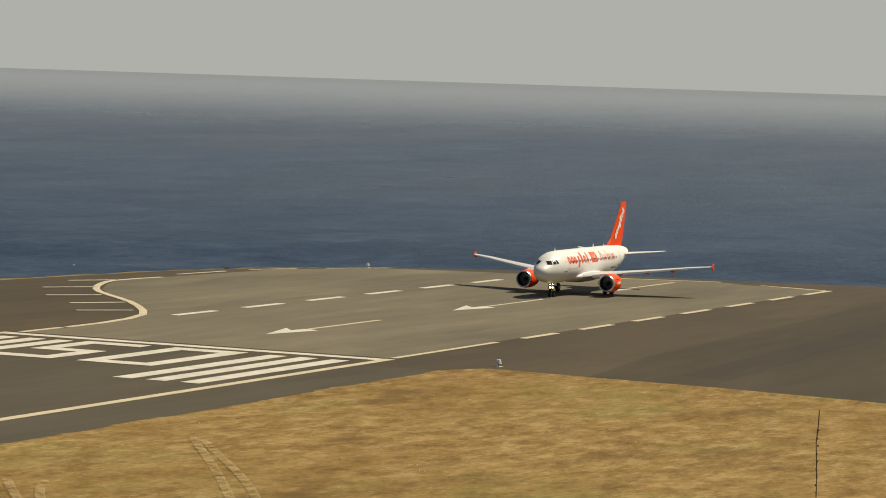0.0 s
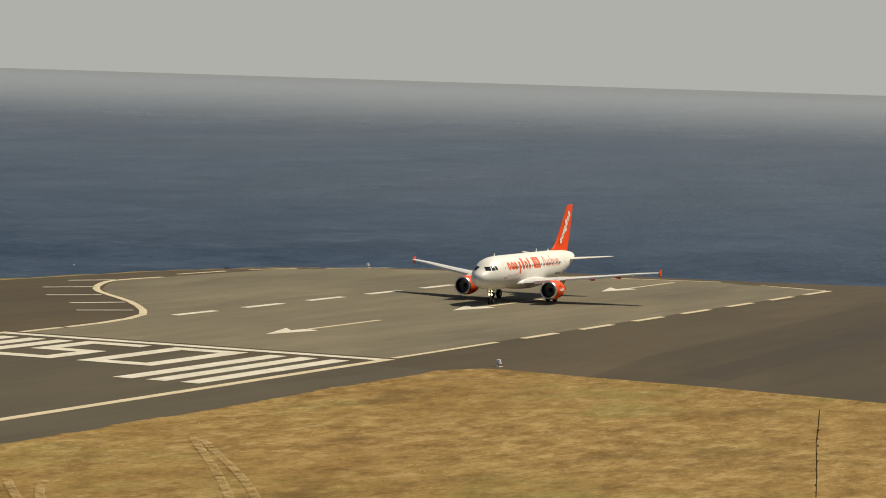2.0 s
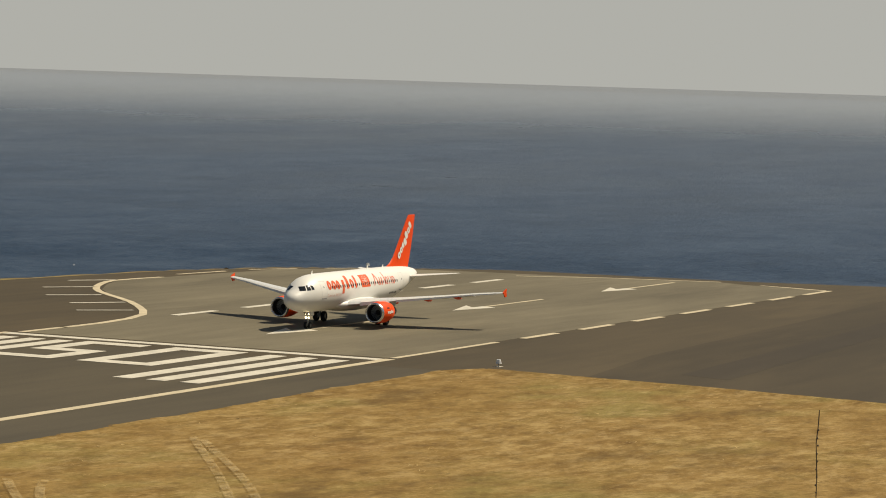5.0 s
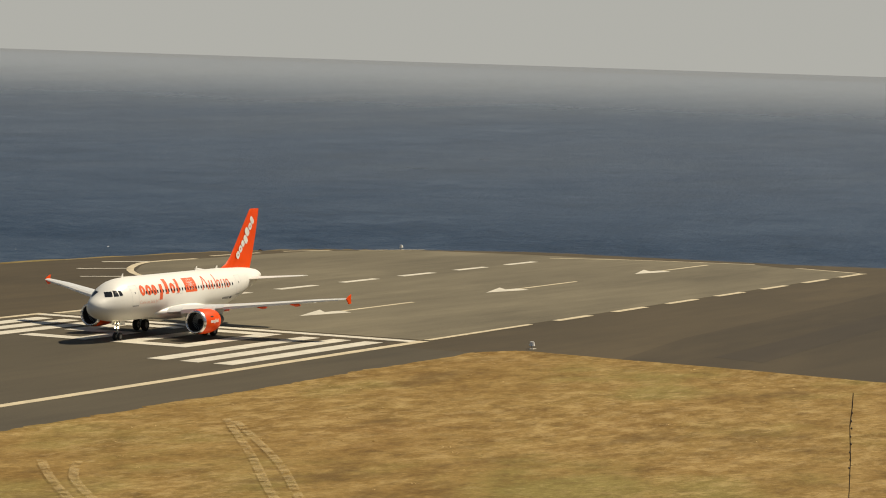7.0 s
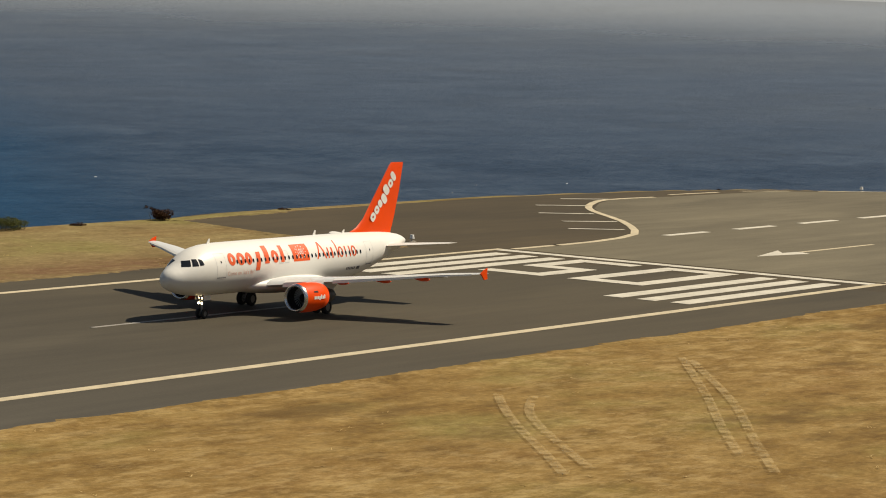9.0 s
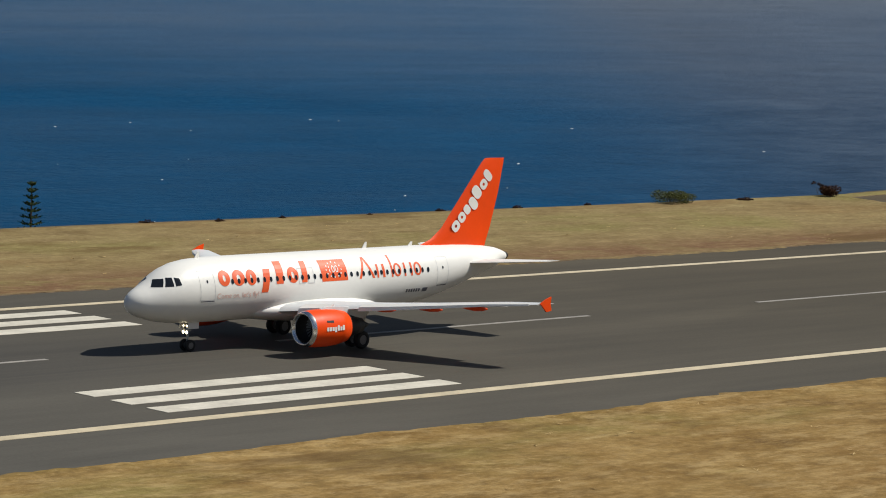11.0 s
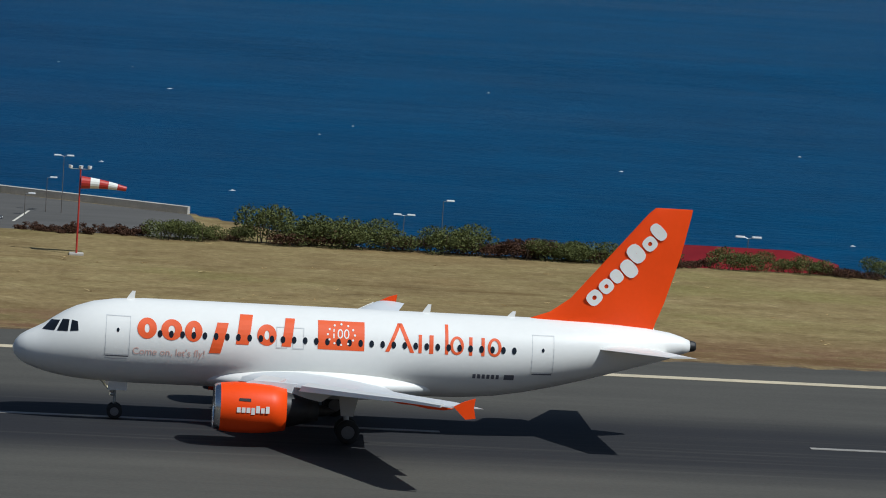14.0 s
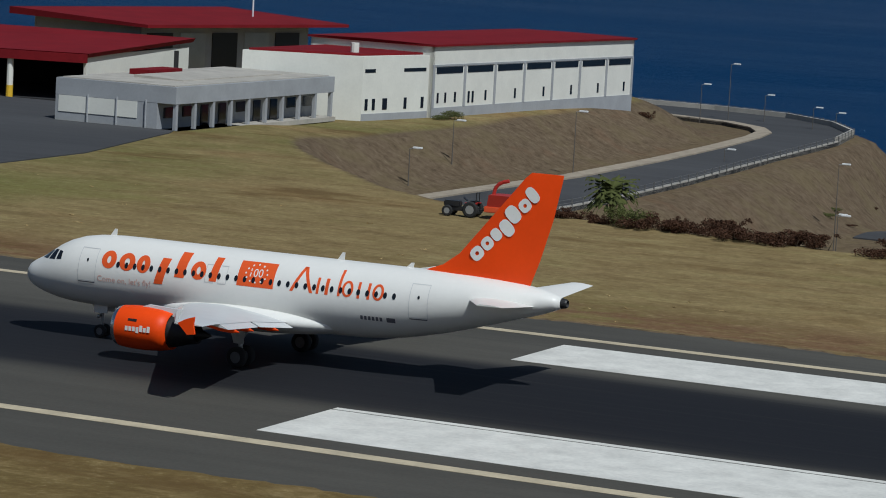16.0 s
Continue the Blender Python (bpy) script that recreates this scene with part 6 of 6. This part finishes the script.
def street_lamp(x, y, top, heads=1, turn=0):
    z = max(land(x, y), -23.0)
    ob = thing("street_lamp", "tall grey street lamp with a pale flat head" if heads == 1 else "tall grey street lamp with two pale flat heads", "street lamp", "street lamps", pose(x, y, z, 0, 0, turn))
    h = top - z
    part("pole", tube(bmesh.new(), (0, 0, -0.6), (0, 0, h - 0.1), 0.07, 0.04, 8), M_POLE, ob, "thin brownish-grey pole")
    for s in ((1,) if heads == 1 else (1, -1)):
        part("arm", tube(bmesh.new(), (0, 0, h - 0.12), (s * 0.75, 0, h), 0.04, n=5), M_STEEL, ob)
        part("lamp_head", boxed(s * 0.9 - 0.52, s * 0.9 + 0.52, -0.22, 0.22, h - 0.08, h + 0.12, bevel=0.05), M_HEAD, ob, "pale lamp head")


for x, y, top in ((-156.6, 280.5, 3.0), (-158.8, 274.7, 0.1), (-151.7, 282.3, -1.2), (-142.1, 275.8, -2.0), (-137.8, 178.3, 1.9), (-145.4, 161.8, 1.0), (-143, 146, -1.0), (-113.5, 200.6, -3.3), (-131.4, 210.6, -3.6),
                  (-109.6, 188.5, -8.0), (-12.9, 298.5, -15.9), (-11.7, 303.5, -13.9), (-19.8, 308.3, -18.7), (-25.4, 318.0, -19.2), (-17.4, 303.4, -20.2), (-3.6, 288.7, -19.5), (-0.7, 293.7, -17.6),
                  (-141.0, 283.0, -3.0), (-116.5, 355.5, -10.3), (-108.9, 357.2, -13.7), (-105.6, 216, -8.3), (-104, 172, -6.4), (49.4, 243, -12.8), (107.6, 130, -4.0)):
    street_lamp(x, y, top)
for x, y, top in ((-38.2, 333.2, -13.8), (1.5, 293.7, -14.4), (45.3, 250, -15.6), (-82.9, 341.8, -11.4), (73.1, 172, -7.8)):
    street_lamp(x, y, top, 2)


# ---- vehicles ----
def wheel_part(ob, x, y, r, w=0.22):
    bm, rs = lathe(bmesh.new(), [(-w / 2, 0.02), (-w / 2, r * 0.85), (-w * 0.3, r), (w * 0.3, r), (w / 2, r * 0.85), (w / 2, 0.02)], 0, 0, 16)
    for v in bm.verts:
        v.co = Vector((v.co.y, v.co.x, v.co.z))
    t = part("wheel", bm, M_TYRE, ob, "black wheel")
    t.location = (x, y, r)
    part("rim", tube(bmesh.new(), (0, -w * 0.52, 0), (0, w * 0.52, 0), r * 0.55, n=10), M_STEEL, t)


def make_car(x, y, z, turn, paint, label, van=False):
    ob = thing("car", label, "car", "parked cars", pose(x, y, z, 0, 0, turn))
    bm = bmesh.new()
    lows = [(-2.05, 0.45), (-2.0, 0.82), (-1.3, 0.92), (1.1, 0.95), (2.0, 0.88), (2.08, 0.45)]
    a = [bm.verts.new((px, -0.84, pz)) for px, pz in lows]
    b = [bm.verts.new((px, 0.84, pz)) for px, pz in lows]
    bm.faces.new(a)
    bm.faces.new(b[::-1])
    for i in range(6):
        bm.faces.new((a[i], b[i], b[(i + 1) % 6], a[(i + 1) % 6]))
    part("body", bm, paint, ob)
    h = 1.48 if not van else 1.75
    part("cabin", hull_of(bmesh.new(), [(-1.3, -0.8, 0.9), (1.75, -0.8, 0.93), (1.75, 0.8, 0.93), (-1.3, 0.8, 0.9)], [(-0.45, -0.66, h - 0.06), (1.25, -0.66, h - 0.06), (1.25, 0.66, h - 0.06), (-0.45, 0.66, h - 0.06)]), M_GLASS, ob, "dark glazed cabin")
    part("roof", hull_of(bmesh.new(), [(-0.5, -0.68, h - 0.07), (1.3, -0.68, h - 0.07), (1.3, 0.68, h - 0.07), (-0.5, 0.68, h - 0.07)], [(-0.35, -0.6, h), (1.15, -0.6, h), (1.15, 0.6, h), (-0.35, 0.6, h)]), paint, ob)
    for wx in (-1.25, 1.3):
        for wy in (-0.76, 0.76):
            wheel_part(ob, wx, wy, 0.31)
    for wy in (-0.6, 0.6):
        part("headlight", boxed(-2.08, -1.98, wy - 0.16, wy + 0.16, 0.62, 0.78, bevel=0.02), M_HEAD, ob)


make_car(-32.3, 284.5, -22.45, 155, M_SILV, "silver hatchback parked on the forecourt")
make_car(-37.5, 298.5, -22.45, 120, M_BLUE, "small blue car parked on the forecourt")
make_car(-13.4, 266.5, -22.55, 170, M_HEAD, "white car parked in the car park", False)
make_car(-11.8, 277.5, -22.55, 165, M_BLACK, "black van parked in the car park", True)
make_car(-8.6, 278.5, -22.55, 165, M_BLACK, "dark car parked in the car park")
make_car(-106.4, 218.8, land(-106.4, 218.8) + 0.22, 100, M_BLUE, "blue car parked on the lane")
make_car(-161.2, 170.8, 0.1, 95, M_HEAD, "white car beside the low grey building")

for x, y, m, lab in ((-109.4, 212.2, M_BLACK, "black and grey refuse container on the lane"), (-108.2, 215.4, M_YEL, "yellow refuse container on the lane")):
    ob = thing("container", lab, "container", "refuse containers", pose(x, y, land(x, y) + 0.2) @ Matrix.Scale(0.8, 4))
    part("body", hull_of(bmesh.new(), [(-0.8, -0.6, 0.2), (0.8, -0.6, 0.2), (0.8, 0.6, 0.2), (-0.8, 0.6, 0.2)], [(-1.0, -0.75, 1.5), (1.0, -0.75, 1.5), (1.0, 0.75, 1.5), (-1.0, 0.75, 1.5)]), m, ob)
    part("lid", boxed(-1.05, 1.05, -0.8, 0.8, 1.5, 1.68, bevel=0.05), m, ob)
    for dx in (-0.7, 0.7):
        part("foot", boxed(dx - 0.1, dx + 0.1, -0.5, 0.5, 0, 0.22), M_BLACK, ob)

M_TANK = plain("red_tank_paint", (0.50, 0.02, 0.025), 0.4, var=0.1)
ob = thing("tank_trailer", "red round tank on a trailer behind the hall", "trailer", "", pose(-95.9, 198.6, land(-95.9, 198.6) + 0.2, 0, 0, 8))
bm, rs = lathe(bmesh.new(), [(-2.1, 0.05), (-2.0, 0.7), (-1.7, 0.95), (1.7, 0.95), (2.0, 0.7), (2.1, 0.05)], 0, 1.9, 20)
part("tank", bm, M_TANK, ob, "red tank", smooth=True)
part("cab", boxed(-3.6, -2.3, -0.8, 0.8, 0.8, 2.5, bevel=0.15), M_TANK, ob, "red cab")
part("chassis", boxed(-3.4, 2.2, -0.5, 0.5, 0.5, 0.85), M_BLACK, ob)
for wx in (-2.9, 1.0, 1.8):
    for wy in (-0.75, 0.75):
        wheel_part(ob, wx, wy, 0.45)

ob = thing("tractor", "small dark tractor on the grass", "tractor", "", pose(-105.6, 79.7, 0.0, 0, 0, 6))
part("hood", boxed(-2.0, -0.6, -0.35, 0.35, 0.75, 1.25, bevel=0.08), M_BLACK, ob, "dark hood")
part("chassis", boxed(-1.9, 0.9, -0.28, 0.28, 0.45, 0.8), M_BLACK, ob)
part("seat", boxed(0.2, 0.65, -0.25, 0.25, 1.0, 1.35, bevel=0.06), M_BLACK, ob)
part("steering_wheel", tube(bmesh.new(), (-0.25, 0, 1.42), (-0.22, 0, 1.46), 0.22, n=12), M_BLACK, ob)
for wy in (-0.5, 0.5):
    part("fender", boxed(-0.1, 0.95, wy - 0.16, wy + 0.16, 1.1, 1.2, bevel=0.04), M_RED, ob)
    part("roll_bar", tube(bmesh.new(), (0.8, wy * 0.8, 1.1), (0.8, wy * 0.8, 2.0), 0.04, n=6), M_BLACK, ob)
part("roll_bar", tube(bmesh.new(), (0.8, -0.4, 2.0), (0.8, 0.4, 2.0), 0.04, n=6), M_BLACK, ob)
for wx, r, w in ((0.42, 0.66, 0.36), (-1.55, 0.45, 0.26)):
    for wy in (-0.68, 0.68):
        wheel_part(ob, wx, wy, r, w)
ob = thing("forage_wagon", "red forage wagon with a curved spout behind the tractor", "wagon", "", pose(-101.4, 80.4, 0.0, 0, 0, 6))
part("bin", hull_of(bmesh.new(), [(-2.5, -0.85, 1.0), (1.9, -0.85, 1.0), (1.9, 0.85, 1.0), (-2.5, 0.85, 1.0)], [(-2.3, -1.0, 2.0), (1.9, -1.0, 2.0), (1.9, 1.0, 2.0), (-2.3, 1.0, 2.0)]), M_RED, ob, "dark red bin")
part("lower_panel", boxed(-2.7, 2.7, -0.92, 0.92, 0.55, 1.05, bevel=0.06), M_ORED, ob, "orange-red lower panel")
pts = [(-2.2, 0, 2.0), (-2.1, 0, 2.5), (-1.8, 0, 2.85), (-1.4, 0, 3.05), (-0.95, 0, 3.15)]
for p, q in zip(pts, pts[1:]):
    part("spout", tube(bmesh.new(), p, q, 0.16, 0.15, 8), M_RED, ob, "dark red spout")
part("drawbar", tube(bmesh.new(), (-2.7, 0, 0.6), (-3.6, 0, 0.6), 0.07, n=6), M_BLACK, ob)
for wy in (-0.85, 0.85):
    wheel_part(ob, 1.2, wy, 0.4, 0.26)

# ---- on the sea ----
ob = thing("sailing_boat", "small white sailing boat far out on the sea", "boat", "", pose(384.8, 1144.0, -58.0, 0, 0, 30) @ Matrix.Scale(0.55, 4))
part("hull", hull_of(bmesh.new(), [(-4, -0.5, -0.5), (3.5, -0.9, -0.5), (3.5, 0.9, -0.5), (-4, 0.5, -0.5)], [(-5.2, -0.15, 1.0), (4, -1.3, 0.9), (4, 1.3, 0.9), (-5.2, 0.15, 1.0)]), M_HEAD, ob, "white hull")
part("mast", tube(bmesh.new(), (0, 0, 0.5), (0, 0, 11), 0.12, n=6), M_HEAD, ob)
part("sail", hull_of(bmesh.new(), [(0.1, -0.03, 1.8), (3.6, 0.3, 1.8), (3.6, 0.36, 1.8), (0.1, 0.03, 1.8)], [(0.1, -0.03, 10.6), (0.4, 0.02, 10.6), (0.4, 0.06, 10.6), (0.1, 0.03, 10.6)]), M_HEAD, ob, "white sail")


M_CREST = plain("sea_foam", (0.45, 0.48, 0.5), 0.8, var=0.2)


def make_foam():
    rng = random.Random(3)
    verts, faces = [], []
    for _ in range(150):
        a, r = radians(rng.uniform(-35, 80)), rng.uniform(430, 1450)
        x, y = EYE.x + r * math.sin(a), EYE.y + r * math.cos(a)
        if y < coast_y(x) + 60 and x < 500:
            continue
        w, l = rng.uniform(0.15, 0.4), rng.uniform(0.3, 1.5)
        n = len(verts)
        ring = [(l * math.cos(k * math.tau / 7) * rng.uniform(0.6, 1.1), w * math.sin(k * math.tau / 7) * rng.uniform(0.6, 1.1)) for k in range(7)]
        z = EYE.z - 84.75 + 0.12
        verts += [(x + u, y + v, z) for u, v in ring] + [(x, y, z + 0.35)]
        faces += [(n + k, n + (k + 1) % 7, n + 7) for k in range(7)]
    me = bpy.data.meshes.new("foam_crests")
    me.from_pydata(verts, [], faces)
    me.materials.append(M_CREST)
    tagged(new("foam_crests", me), "scattered small white wave crests", "foam", kind="stuff")


make_foam()
for pts in ([(175.8, -41.3), (170.1, -45.3), (162.1, -51.6), (155.3, -57.6), (148.8, -62.8)], [(176.5, -43.7), (170.1, -47.0), (165.1, -51.0), (158.9, -56.4), (152.2, -62.4)],
            [(204.9, -39.1), (195.0, -45.7), (183.6, -53.2), (173.1, -59.5), (163.2, -66.2)], [(203.9, -40.5), (193.3, -48.2), (182.6, -55.9), (172.2, -62.0), (158.9, -70.7)]):
    p = []
    for a, b in zip(pts, pts[1:]):
        p += [tuple(Vector(a).lerp(Vector(b), k / 5)) for k in range(5)]
    for _ in range(12):
        p = [p[0]] + [tuple((Vector(a) + Vector(b) * 2 + Vector(c)) / 4) for a, b, c in zip(p, p[1:], p[2:])] + [p[-1]]
    ob = part("wheel_track", wheel_track(p + [pts[-1]], 0.65), M_TRACK)
    tagged(ob, "pale wheel track pressed into dry grass", "track", "wheel tracks", "structure")


# ---- what moves ----
TAXI = [(0, 369.63, 1.65, 1.65), (0.5, 366.27, 1.83, 1.66), (1, 361.89, 1.91, 1.66), (1.5, 356.55, 1.91, 1.63),
        (2, 350.30, 1.82, 1.59), (2.5, 343.57, 1.77, 1.54), (3, 336.05, 1.69, 1.48), (3.5, 327.79, 1.56, 1.40),
        (4, 318.75, 1.40, 1.31), (4.5, 308.92, 1.18, 1.22), (5, 298.41, 0.94, 1.12), (5.5, 287.25, 0.71, 1.01),
        (6, 275.45, 0.49, 0.91), (6.5, 262.97, 0.28, 0.80), (7, 249.88, 0.08, 0.69), (7.5, 236.27, -0.09, 0.58),
        (8, 221.98, -0.24, 0.47), (8.5, 206.95, -0.34, 0.37), (9, 191.58, -0.41, 0.27), (9.5, 175.04, -0.44, 0.18),
        (10, 157.98, -0.43, 0.10), (10.5, 140.44, -0.46, 0.03), (11, 122.10, -0.44, -0.03), (11.5, 103.11, -0.39, -0.07),
        (12, 83.46, -0.31, -0.10), (12.5, 62.81, -0.19, -0.12), (13, 42.74, -0.02, -0.11), (13.5, 20.92, 0.18, -0.09),
        (14, -1.50, 0.38, -0.05), (14.5, -24.46, 0.59, 0.02), (15, -48.09, 0.80, 0.11), (15.5, -72.43, 1.04, 0.23),
        (16, -97.26, 1.26, 0.37)]


def motions():
    walk(PLANE, [(t, pose(x, y, 0.055, 0, 0, h)) for t, x, y, h in TAXI])
    # the wheels turn with the ground covered, as fast as the steps between rows allow
    for tyre, x, y, r in WHEELS:
        rows, turned = [], 0.0
        last = TAXI[0][1]
        for i in range(0, 481, 2):
            t = i / 30
            for (t0, x0, _, _), (t1, x1, _, _) in zip(TAXI, TAXI[1:]):
                if t0 <= t <= t1 + 1e-6:
                    here = x0 + (x1 - x0) * (t - t0) / (t1 - t0)
                    break
            turned += min(math.degrees((last - here) / r), 80.0)
            last = here
            rows.append((t, Matrix.LocRotScale((x, y, r), Euler((0, -radians(turned), 0)), None)))
        walk(tyre, rows)


motions()
